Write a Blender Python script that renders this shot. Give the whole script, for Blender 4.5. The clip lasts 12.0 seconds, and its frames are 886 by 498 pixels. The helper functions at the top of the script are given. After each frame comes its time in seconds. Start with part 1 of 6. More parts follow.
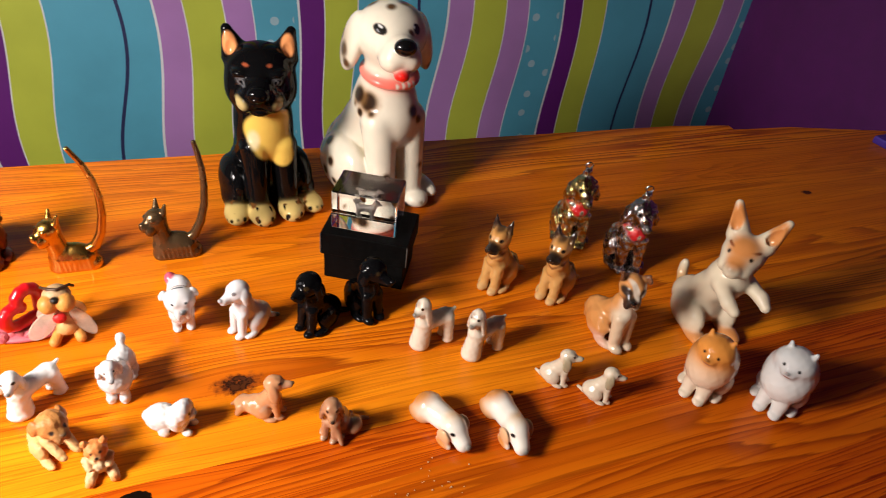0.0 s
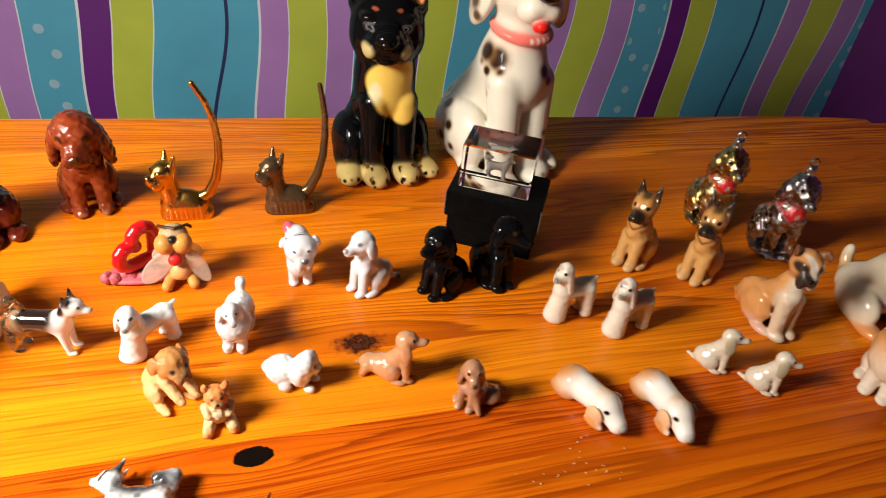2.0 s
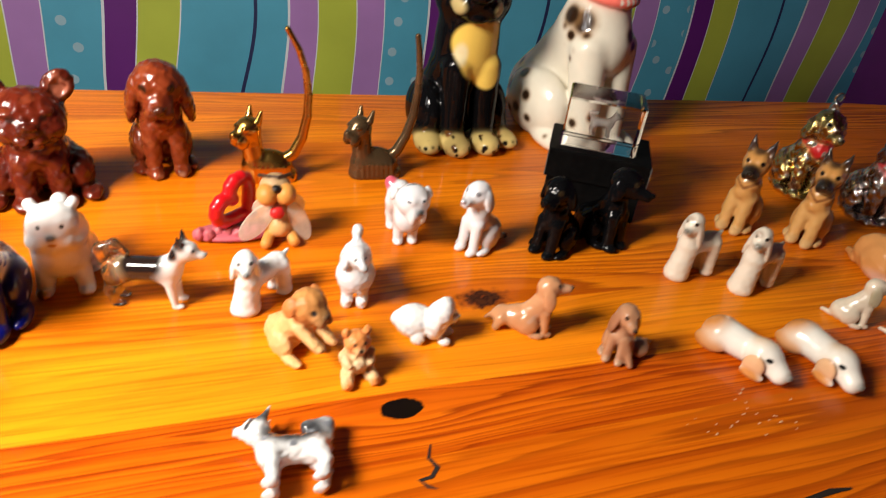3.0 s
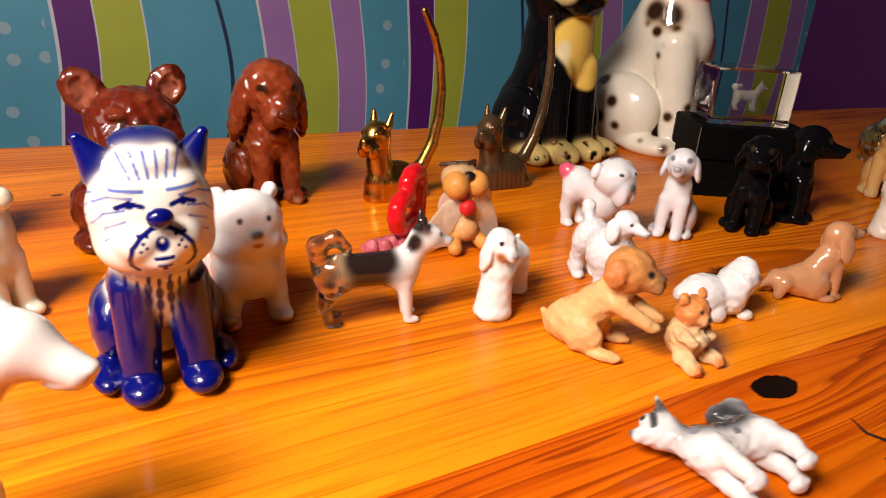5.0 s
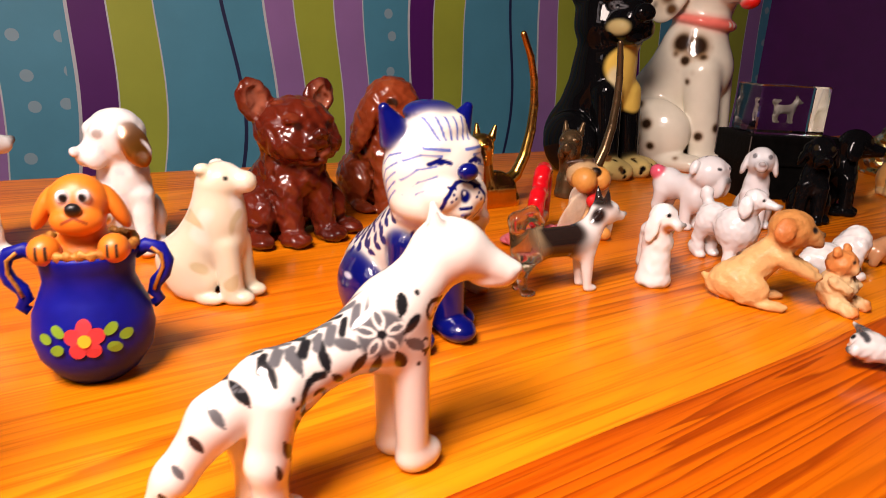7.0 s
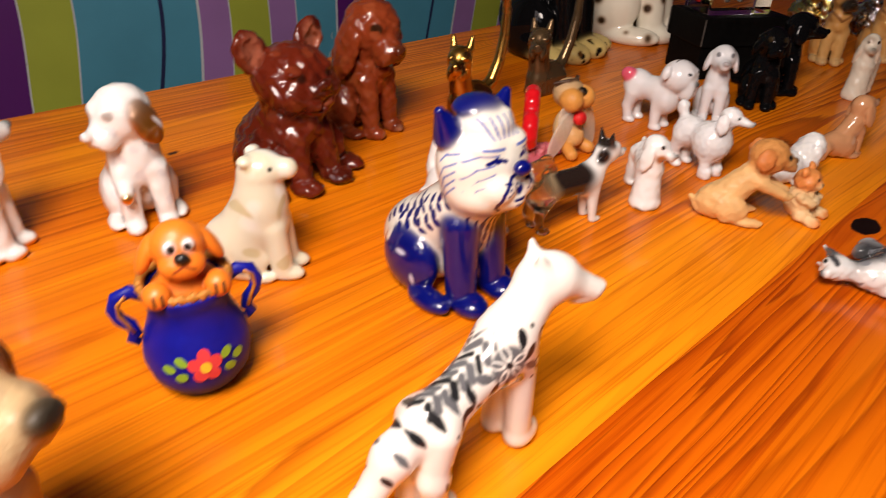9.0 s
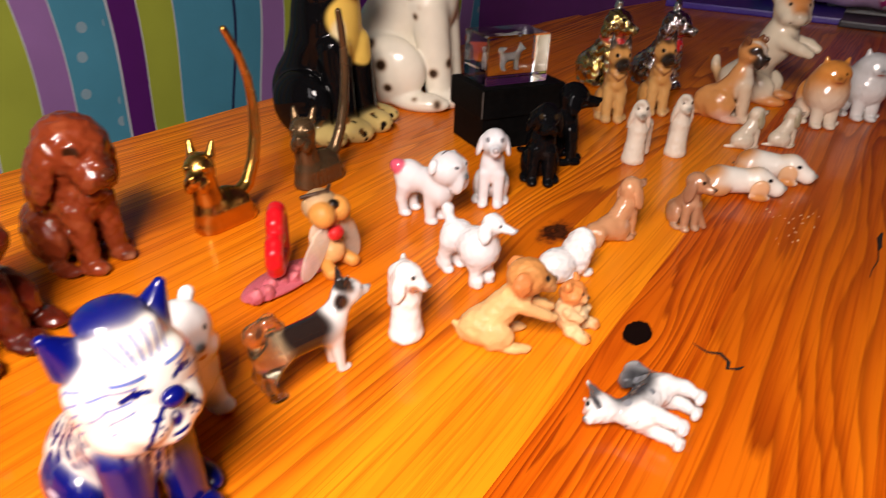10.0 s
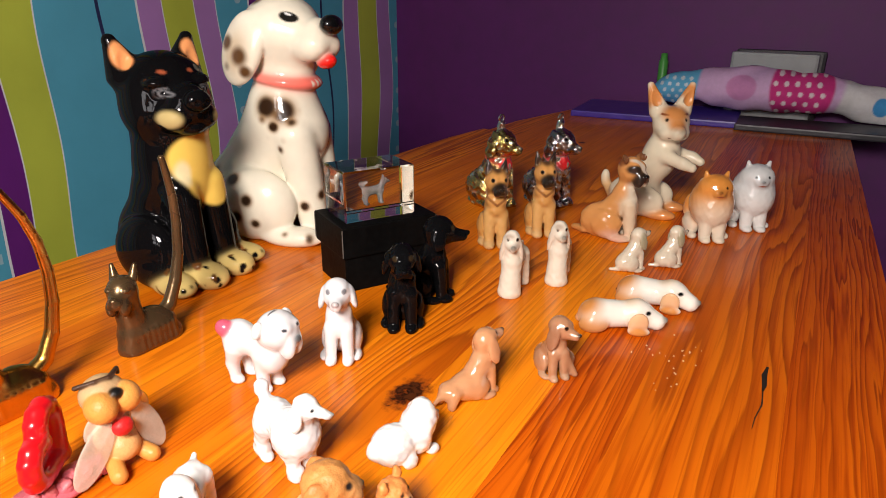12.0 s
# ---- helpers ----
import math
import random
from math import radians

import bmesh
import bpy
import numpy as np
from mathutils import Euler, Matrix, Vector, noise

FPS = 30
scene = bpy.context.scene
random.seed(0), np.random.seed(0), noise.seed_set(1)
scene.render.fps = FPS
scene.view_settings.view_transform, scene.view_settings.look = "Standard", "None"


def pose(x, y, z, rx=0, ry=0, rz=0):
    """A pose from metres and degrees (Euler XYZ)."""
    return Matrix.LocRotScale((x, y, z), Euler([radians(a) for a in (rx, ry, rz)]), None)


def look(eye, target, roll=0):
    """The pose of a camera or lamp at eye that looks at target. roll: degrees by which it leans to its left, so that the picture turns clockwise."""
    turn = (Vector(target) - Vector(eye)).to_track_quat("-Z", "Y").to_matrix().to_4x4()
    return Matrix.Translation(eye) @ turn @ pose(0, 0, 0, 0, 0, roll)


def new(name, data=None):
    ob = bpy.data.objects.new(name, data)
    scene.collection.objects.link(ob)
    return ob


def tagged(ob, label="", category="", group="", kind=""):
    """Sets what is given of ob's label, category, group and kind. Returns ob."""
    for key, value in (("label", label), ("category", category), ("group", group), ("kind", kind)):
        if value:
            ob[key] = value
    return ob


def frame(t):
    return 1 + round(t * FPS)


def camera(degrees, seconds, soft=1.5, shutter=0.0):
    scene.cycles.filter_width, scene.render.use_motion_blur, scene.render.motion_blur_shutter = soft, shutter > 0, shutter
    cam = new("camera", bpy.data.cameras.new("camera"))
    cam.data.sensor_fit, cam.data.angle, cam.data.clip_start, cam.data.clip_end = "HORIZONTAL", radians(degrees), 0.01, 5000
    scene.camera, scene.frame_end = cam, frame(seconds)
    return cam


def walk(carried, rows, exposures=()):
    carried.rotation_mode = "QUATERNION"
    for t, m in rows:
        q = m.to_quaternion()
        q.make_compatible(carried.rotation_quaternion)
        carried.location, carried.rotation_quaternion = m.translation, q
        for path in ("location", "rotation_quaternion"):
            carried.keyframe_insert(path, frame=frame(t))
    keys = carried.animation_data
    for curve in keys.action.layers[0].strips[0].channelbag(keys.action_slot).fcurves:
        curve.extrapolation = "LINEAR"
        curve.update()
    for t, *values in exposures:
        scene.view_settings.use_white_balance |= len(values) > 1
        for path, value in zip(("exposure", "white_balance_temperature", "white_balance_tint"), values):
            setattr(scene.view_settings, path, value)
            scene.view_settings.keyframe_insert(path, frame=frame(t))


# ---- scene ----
# ---- camera and walk ----
cam = camera(67.77, 12.0, 0.45, 0.45)
PATH = [
    (0, (0.0036, 0.2526, 1.1623), (0.0964, 0.4741, 0.9824), 7.49),
    (0.5, (-0.0071, 0.2521, 1.1617), (0.0735, 0.4785, 0.9821), 6.58),
    (1, (-0.0189, 0.2639, 1.1443), (0.0518, 0.4866, 0.9562), 6.47),
    (1.5, (-0.0267, 0.275, 1.1221), (0.0461, 0.5011, 0.9388), 6.99),
    (2, (-0.051, 0.2843, 1.0851), (0.0203, 0.5169, 0.9096), 7.17),
    (2.5, (-0.0906, 0.2921, 1.0504), (-0.0106, 0.5332, 0.8907), 7.33),
    (3, (-0.1441, 0.3028, 1.0086), (-0.0609, 0.5411, 0.8464), 7.84),
    (3.5, (-0.1917, 0.3121, 0.9651), (-0.1021, 0.5518, 0.8084), 9.82),
    (3.7, (-0.209, 0.326, 0.958), (0.396, 1.913, -0.098), 8.4),
    (5.3, (-0.3172, 0.4094, 0.8805), (-0.1767, 0.6532, 0.7765), 4.08),
    (5.5, (-0.3311, 0.412, 0.8747), (-0.1824, 0.6533, 0.7766), 4.51),
    (6, (-0.3497, 0.4132, 0.8657), (-0.1897, 0.6523, 0.781), 3.65),
    (6.5, (-0.3905, 0.4169, 0.8637), (-0.2347, 0.6586, 0.7782), 3.19),
    (7, (-0.4133, 0.4176, 0.8632), (-0.2585, 0.6583, 0.7732), 2.98),
    (7.2, (-0.423, 0.417, 0.862), (0.636, 1.991, 0.230), 2.6),
    (8.8, (-0.464, 0.4525, 0.913), (-0.2916, 0.6447, 0.76), 3.0),
    (9, (-0.4579, 0.4513, 0.9242), (-0.2889, 0.6427, 0.7667), 1.6),
    (9.5, (-0.3976, 0.458, 0.9517), (-0.2026, 0.6265, 0.7981), 1.21),
    (10, (-0.358, 0.4586, 0.9519), (-0.1451, 0.6103, 0.8047), 1.95),
    (10.5, (-0.3206, 0.4609, 0.9601), (-0.091, 0.6025, 0.8287), 3.08),
    (11, (-0.2888, 0.4411, 0.9674), (-0.058, 0.5899, 0.8467), 0.65),
    (11.5, (-0.2726, 0.43, 0.9625), (-0.0341, 0.5769, 0.8552), 0.33),
    (12, (-0.2699, 0.4347, 0.9646), (-0.0307, 0.5809, 0.8577), 0.33),
]
walk(cam, [(t, look(eye, target, roll)) for t, eye, target, roll in PATH],
     exposures=[(0, 0.14, 6550, 16), (2.5, 0.0, 6500, 11), (3.5, -0.24, 6500, 12), (5.5, -0.66, 6900, 24), (7, -0.78, 7000, 28), (9, -1.04, 6800, 20), (10, -0.46, 6600, 21), (12, 0.02, 6450, 15)])

# ---- light ----
TOP = 0.75            # table top
WALL_N, WALL_E, WALL_W, WALL_S, CEIL = 1.457, 1.172, -1.06, -2.3, 2.5

world = bpy.data.worlds.new("sky")
scene.world = world
world.use_nodes = True
wn = world.node_tree.nodes
sky = wn.new("ShaderNodeTexSky")
sky.sky_type, sky.sun_disc = "NISHITA", False
sky.sun_elevation, sky.sun_rotation = radians(35), radians(250)
wn["Background"].inputs[1].default_value = 0.1
world.node_tree.links.new(sky.outputs[0], wn["Background"].inputs[0])

def area_lamp(name, eye, target, w, h, power, colour):
    data = bpy.data.lights.new(name, "AREA")
    data.shape, data.size, data.size_y, data.energy, data.color = "RECTANGLE", w, h, power, colour
    ob = new(name, data)
    ob.matrix_world = look(eye, target)
    return ob

# daylight in the window opening of the west wall
WIN_Y0, WIN_Y1, WIN_Z0, WIN_Z1 = 0.1, 0.72, 1.0, 1.75
area_lamp("window_daylight", (WALL_W - 0.04, (WIN_Y0 + WIN_Y1) / 2, (WIN_Z0 + WIN_Z1) / 2),
          (0.0, (WIN_Y0 + WIN_Y1) / 2, (WIN_Z0 + WIN_Z1) / 2), WIN_Y1 - WIN_Y0 - 0.1, WIN_Z1 - WIN_Z0 - 0.1, 6.5, (1.0, 0.96, 0.93))

# square lamp head that stands in front of the table's left end
LAMP, AIM = (-0.58, 0.43, 1.25), (-0.16, 0.76, TOP)
area_lamp("lamp_light", (LAMP[0] + 0.008, LAMP[1] + 0.008, LAMP[2] - 0.016), AIM, 0.2, 0.2, 12.0, (1.0, 0.925, 0.82))

# ---- materials ----
def material(name):
    m = bpy.data.materials.new(name)
    m.use_nodes = True
    return m, m.node_tree.nodes, m.node_tree.links, m.node_tree.nodes["Principled BSDF"]

def math_node(n, l, op, a, b=None, c=None):
    x = n.new("ShaderNodeMath")
    x.operation = op
    for i, v in enumerate((a, b, c)):
        if v is None:
            continue
        if isinstance(v, (int, float)):
            x.inputs[i].default_value = v
        else:
            l.new(v, x.inputs[i])
    return x.outputs[0]

def mix_colour(n, l, fac, a, b, mode="MIX"):
    x = n.new("ShaderNodeMix")
    x.data_type, x.blend_type = "RGBA", mode
    for i, v in ((0, fac), (6, a), (7, b)):
        if isinstance(v, (int, float)):
            x.inputs[i].default_value = v
        elif isinstance(v, tuple):
            x.inputs[i].default_value = (*v[:3], 1)
        else:
            l.new(v, x.inputs[i])
    return x.outputs[2]

def ramp(n, l, fac, stops, constant=False):
    x = n.new("ShaderNodeValToRGB")
    x.color_ramp.interpolation = "CONSTANT" if constant else "LINEAR"
    el = x.color_ramp.elements
    while len(el) < len(stops):
        el.new(0.5)
    for e, (p, c) in zip(el, stops):
        e.position = p
        e.color = (*c, 1)
    l.new(fac, x.inputs[0])
    return x.outputs[0]

def noise_tex(n, l, vec, scale, detail=3.0, rough=0.5, dist=0.0):
    x = n.new("ShaderNodeTexNoise")
    x.inputs["Scale"].default_value, x.inputs["Detail"].default_value = scale, detail
    x.inputs["Roughness"].default_value, x.inputs["Distortion"].default_value = rough, dist
    if vec is not None:
        l.new(vec, x.inputs["Vector"])
    return x.outputs[0]

def bump(n, l, bsdf, height, strength, distance):
    b = n.new("ShaderNodeBump")
    b.inputs["Strength"].default_value, b.inputs["Distance"].default_value = strength, distance
    l.new(height, b.inputs["Height"])
    l.new(b.outputs[0], bsdf.inputs["Normal"])

def coords(n, l, kind="Object", scale=(1, 1, 1)):
    tc, mp = n.new("ShaderNodeTexCoord"), n.new("ShaderNodeMapping")
    mp.inputs["Scale"].default_value = scale
    l.new(tc.outputs[kind], mp.inputs["Vector"])
    return mp.outputs[0]

def plain(name, colour, rough=0.5, metal=0.0, var=0.15, scale=60, bumps=0.0, coat=0.0, spec=0.5):
    m, n, l, b = material(name)
    v = coords(n, l)
    f = noise_tex(n, l, v, scale, 5)
    f2 = noise_tex(n, l, v, scale * 0.12, 3)
    f3 = math_node(n, l, "ADD", math_node(n, l, "MULTIPLY", f, 0.5), math_node(n, l, "MULTIPLY", f2, 0.5))
    dark, light = tuple(c * (1 - var) for c in colour), tuple(min(1, c * (1 + var)) for c in colour)
    l.new(ramp(n, l, f3, [(0.3, dark), (0.7, light)]), b.inputs["Base Color"])
    l.new(math_node(n, l, "ADD", math_node(n, l, "MULTIPLY", f, 0.15), max(0.0, rough - 0.07)), b.inputs["Roughness"])
    b.inputs["Metallic"].default_value = metal
    b.inputs["Specular IOR Level"].default_value = spec
    b.inputs["Coat Weight"].default_value, b.inputs["Coat Roughness"].default_value = coat, 0.08
    if bumps:
        bump(n, l, b, f, bumps, 0.002)
    return m

def figurine_material(name, rough, coat, bump_scale, bump_strength, spec=0.5, sub=0.0, alpha_to="Metallic", var=0.1):
    """Painted figurine: colour from the painted attribute; its fourth value is gilding (or clear glass)."""
    m, n, l, b = material(name)
    at = n.new("ShaderNodeVertexColor")
    at.layer_name = "paint"
    v = coords(n, l)
    f = noise_tex(n, l, v, bump_scale, 4)
    f2 = noise_tex(n, l, v, bump_scale * 0.15, 3)
    tone = ramp(n, l, f2, [(0.3, (1 - var,) * 3), (0.7, (1.0,) * 3)])
    l.new(mix_colour(n, l, 1.0, at.outputs[0], tone, "MULTIPLY"), b.inputs["Base Color"])
    l.new(math_node(n, l, "ADD", math_node(n, l, "MULTIPLY", f2, 0.12), max(0.0, rough - 0.06)), b.inputs["Roughness"])
    inv = math_node(n, l, "SUBTRACT", 1.0, at.outputs[1])
    l.new(inv, b.inputs[alpha_to])
    b.inputs["Coat Weight"].default_value, b.inputs["Coat Roughness"].default_value = coat, 0.04
    b.inputs["Specular IOR Level"].default_value = spec
    if sub:
        b.inputs["Subsurface Weight"].default_value = sub
        b.inputs["Subsurface Radius"].default_value = (0.004, 0.0035, 0.003)
        b.inputs["Subsurface Scale"].default_value = 1.0
    if bump_strength:
        bump(n, l, b, f, bump_strength, 0.001)
    return m

GLAZE = figurine_material("glazed_ceramic", 0.3, 1.0, 260, 0.04, spec=0.1)
BLACKGLAZE = figurine_material("black_glazed_ceramic", 0.25, 0.4, 260, 0.03, spec=0.0)
RESIN = figurine_material("painted_resin", 0.45, 0.05, 700, 0.35, spec=0.3, var=0.22)
PORCELAIN = figurine_material("bone_porcelain", 0.2, 0.5, 400, 0.05, sub=0.15)
BLACKRESIN = figurine_material("black_lacquered_resin", 0.3, 0.3, 500, 0.1, spec=0.0)
CARVED = figurine_material("brown_lacquered_plaster", 0.28, 0.6, 200, 0.45, spec=0.15, var=0.4)
STONE = figurine_material("polished_onyx", 0.22, 0.3, 120, 0.05, sub=0.6)
FOIL = figurine_material("silvered_glass", 0.16, 0.5, 900, 0.5)
GLASSDOG = figurine_material("lampwork_glass", 0.05, 0.3, 300, 0.02, alpha_to="Transmission Weight")
BRASS = figurine_material("cast_brass", 0.26, 0.0, 320, 0.12, var=0.35)
FABRIC = figurine_material("printed_cotton", 0.85, 0.0, 900, 0.3)

def wood_material(name, straight, tint):
    """Varnished pine: flat-sawn boards with wide arches, or straight-grained ones with many dark lines."""
    m, n, l, b = material(name)
    v = coords(n, l)
    sep = n.new("ShaderNodeSeparateXYZ")
    l.new(v, sep.inputs[0])
    info = n.new("ShaderNodeObjectInfo")
    rnd = info.outputs["Random"]
    x, y0, z = sep.outputs[0], sep.outputs[1], sep.outputs[2]
    # the grain follows the boards, which run a little askew
    y = math_node(n, l, "SUBTRACT", y0, math_node(n, l, "MULTIPLY", x, 0.045))
    # grain swirls round the knots
    knots = [(0.0, 0.6225, 0.016), (-0.073, 0.5365, 0.0115), (0.734, 0.79, 0.007), (0.21, 0.565, 0.003), (-0.33, 0.86, 0.004)]
    kmask = []
    for kx, ky, r in knots:
        ky = ky - 0.045 * kx
        dx = math_node(n, l, "SUBTRACT", x, kx)
        dy = math_node(n, l, "SUBTRACT", y, ky)
        q = math_node(n, l, "ADD", math_node(n, l, "POWER", math_node(n, l, "ABSOLUTE", math_node(n, l, "DIVIDE", dx, r * 4.5)), 2.0),
                      math_node(n, l, "POWER", math_node(n, l, "ABSOLUTE", math_node(n, l, "DIVIDE", dy, r * 1.6)), 2.0))
        g = math_node(n, l, "EXPONENT", math_node(n, l, "MULTIPLY", q, -1.0))
        y = math_node(n, l, "SUBTRACT", y, math_node(n, l, "MULTIPLY", math_node(n, l, "MULTIPLY", g, dy), 0.75))
        e = math_node(n, l, "ADD", math_node(n, l, "POWER", math_node(n, l, "ABSOLUTE", math_node(n, l, "DIVIDE", dx, r * 1.05)), 2.0),
                      math_node(n, l, "POWER", math_node(n, l, "ABSOLUTE", math_node(n, l, "DIVIDE", dy, r * 0.62)), 2.0))
        kmask.append(e)
    comb = n.new("ShaderNodeCombineXYZ")
    l.new(math_node(n, l, "ADD", x, math_node(n, l, "MULTIPLY", rnd, 17.0)), comb.inputs[0])
    l.new(math_node(n, l, "ADD", y, math_node(n, l, "MULTIPLY", rnd, 3.7)), comb.inputs[1])
    l.new(z, comb.inputs[2])
    def stretched(sx, sy, detail, dist=0.0):
        mp = n.new("ShaderNodeMapping")
        mp.inputs["Scale"].default_value = (sx, sy, 1)
        l.new(comb.outputs[0], mp.inputs["Vector"])
        return noise_tex(n, l, mp.outputs[0], 1.0, detail, 0.55, dist)
    broad = stretched(1.1, 11, 2.0, 0.3)
    mid = stretched(3, 70, 3.0)
    # growth rings: bands of the broad noise
    rings = math_node(n, l, "FRACT", math_node(n, l, "ADD", math_node(n, l, "ADD", math_node(n, l, "MULTIPLY", broad, 7.0 if straight else 17.0), math_node(n, l, "MULTIPLY", mid, 7.0 if straight else 1.8)), math_node(n, l, "MULTIPLY", y, 215.0 if straight else 70.0)))
    fine = stretched(9, 520, 3.0)
    ring_col = ramp(n, l, rings, [(0.0, (0.84, 0.26, 0.007)), (0.45, (0.74, 0.19, 0.005)), (0.72, (0.44, 0.075, 0.003)), (0.9, (0.24, 0.028, 0.002)), (1.0, (0.8, 0.25, 0.008))])
    calm = stretched(0.7, 6.0, 2.0)
    ring_col = mix_colour(n, l, ramp(n, l, calm, [(0.3, (0.25,) * 3), (0.62, (0.9,) * 3)] if straight else [(0.4, (0.1,) * 3), (0.66, (0.9,) * 3)]), (0.8, 0.25, 0.006), ring_col)
    tone = ramp(n, l, mid, [(0.3, (0.86, 0.72, 0.6)), (0.7, (1.08, 1.08, 1.0))])
    col = mix_colour(n, l, 1.0, ring_col, tone, "MULTIPLY")
    streak = ramp(n, l, fine, [(0.32, (0.7, 0.52, 0.4)), (0.5, (1.0, 1.0, 1.0))])
    col = mix_colour(n, l, 0.8, col, streak, "MULTIPLY")
    plank = ramp(n, l, rnd, [(0.0, (0.86, 0.7, 0.6)), (0.3, (0.98, 0.9, 0.8)), (0.65, (1.1, 1.16, 1.1)), (1.0, (0.88, 0.74, 0.64))])
    col = mix_colour(n, l, 1.0, col, plank, "MULTIPLY")
    col = mix_colour(n, l, 1.0, col, tint, "MULTIPLY")
    ragged = noise_tex(n, l, v, 170, 3, 0.6)
    for i, e in enumerate(kmask):
        wob = math_node(n, l, "ADD", e, math_node(n, l, "MULTIPLY", math_node(n, l, "SUBTRACT", ragged, 0.5), 0.9 if i == 1 else 3.2))
        if i == 1:
            c = ramp(n, l, math_node(n, l, "MULTIPLY", wob, 0.4), [(0.3, (0.006, 0.003, 0.002)), (0.5, (0.03, 0.008, 0.003))])
            edge = ramp(n, l, wob, [(0.85, (1, 1, 1)), (1.0, (0, 0, 0))])
        else:
            c = ramp(n, l, math_node(n, l, "MULTIPLY", wob, 0.25), [(0.0, (0.07, 0.018, 0.005)), (0.06, (0.012, 0.004, 0.002)), (0.13, (0.1, 0.02, 0.004)), (0.3, (0.24, 0.05, 0.006))])
            edge = ramp(n, l, math_node(n, l, "MULTIPLY", wob, 0.5), [(0.25, (1, 1, 1)), (0.8, (0, 0, 0))])
        col = mix_colour(n, l, edge, col, c)
    l.new(col, b.inputs["Base Color"])
    worn = noise_tex(n, l, v, 24, 5, 0.6)
    l.new(math_node(n, l, "ADD", math_node(n, l, "MULTIPLY", worn, 0.2), 0.26), b.inputs["Roughness"])
    b.inputs["Coat Weight"].default_value, b.inputs["Coat Roughness"].default_value = 0.22, 0.1
    b.inputs["Specular IOR Level"].default_value = 0.08
    bump(n, l, b, math_node(n, l, "ADD", fine, math_node(n, l, "MULTIPLY", rings, -0.3)), 0.06, 0.0005)
    return m

def wallpaper_material():
    m, n, l, b = material("striped_wallpaper")
    v = coords(n, l)
    sep = n.new("ShaderNodeSeparateXYZ")
    l.new(v, sep.inputs[0])
    x, z = sep.outputs[0], sep.outputs[2]
    wav = math_node(n, l, "ADD", math_node(n, l, "MULTIPLY", math_node(n, l, "SINE", math_node(n, l, "MULTIPLY", z, 15.0)), 0.007),
                    math_node(n, l, "MULTIPLY", math_node(n, l, "SINE", math_node(n, l, "ADD", math_node(n, l, "MULTIPLY", z, 8.0), math_node(n, l, "MULTIPLY", x, 9.0))), 0.008))
    u = math_node(n, l, "FRACT", math_node(n, l, "DIVIDE", math_node(n, l, "ADD", math_node(n, l, "ADD", x, wav), 0.353 + 5.24), 0.524))
    purple, green, blue, lilac, white = (0.13, 0.012, 0.19), (0.48, 0.55, 0.06), (0.085, 0.38, 0.54), (0.42, 0.21, 0.52), (0.72, 0.75, 0.78)
    bands = [(0.0, purple), (0.088, green), (0.2, blue), (0.515, lilac), (0.61, green), (0.745, lilac), (0.84, blue)]
    stops = []
    for p, c in bands:
        stops += [(p, white), (p + 0.005, c)]
    paper = ramp(n, l, u, stops, True)
    # pale dots on the second blue band
    mp = n.new("ShaderNodeCombineXYZ")
    l.new(x, mp.inputs[0])
    l.new(z, mp.inputs[1])
    vo = n.new("ShaderNodeTexVoronoi")
    vo.voronoi_dimensions = "2D"
    vo.inputs["Scale"].default_value, vo.inputs["Randomness"].default_value = 19, 0.55
    l.new(mp.outputs[0], vo.inputs["Vector"])
    dot = math_node(n, l, "LESS_THAN", vo.outputs["Distance"], 0.15)
    dot = math_node(n, l, "MULTIPLY", dot, math_node(n, l, "GREATER_THAN", u, 0.86))
    dot = math_node(n, l, "MULTIPLY", dot, math_node(n, l, "LESS_THAN", u, 0.985))
    paper = mix_colour(n, l, math_node(n, l, "MULTIPLY", dot, 0.8), paper, (0.4, 0.55, 0.62))
    # a thin ink line on the first blue band
    wig = math_node(n, l, "ADD", 0.4, math_node(n, l, "MULTIPLY", math_node(n, l, "SINE", math_node(n, l, "MULTIPLY", z, 11.0)), 0.016))
    line = math_node(n, l, "LESS_THAN", math_node(n, l, "ABSOLUTE", math_node(n, l, "SUBTRACT", u, wig)), 0.0055)
    paper = mix_colour(n, l, line, paper, (0.018, 0.022, 0.09))
    f = noise_tex(n, l, v, 9, 5)
    fibre = noise_tex(n, l, v, 420, 3)
    paper = mix_colour(n, l, 1.0, paper, ramp(n, l, f, [(0.3, (0.86,) * 3), (0.7, (1.0,) * 3)]), "MULTIPLY")
    l.new(paper, b.inputs["Base Color"])
    b.inputs["Roughness"].default_value = 0.55
    bump(n, l, b, fibre, 0.15, 0.0006)
    return m

WOOD = wood_material("varnished_pine", False, (1.0, 1.0, 1.0))
WOOD_STRAIGHT = wood_material("varnished_pine_straight", True, (0.74, 0.48, 0.4))
# same flat-sawn pine, tinted darker and redder for the second board
WOOD_RED = wood_material("varnished_pine_darker", False, (0.8, 0.6, 0.5))
PAPER = wallpaper_material()
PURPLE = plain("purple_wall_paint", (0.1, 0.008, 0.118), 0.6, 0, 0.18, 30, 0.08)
# unseen south and west walls: purple kept extra dark to weaken bounced fill
DIMWALL = plain("fill_cutting_purple", (0.05, 0.015, 0.065), 0.7, 0, 0.08, 25, 0.08)
# unseen ceiling: grey instead of white, so less light bounces onto the table
DIMCEIL = plain("fill_cutting_grey", (0.18, 0.17, 0.16), 0.8, 0, 0.05, 25, 0.05)
FLOOR = plain("dark_laminate", (0.06, 0.03, 0.02), 0.4, 0, 0.4, 40, 0.05)
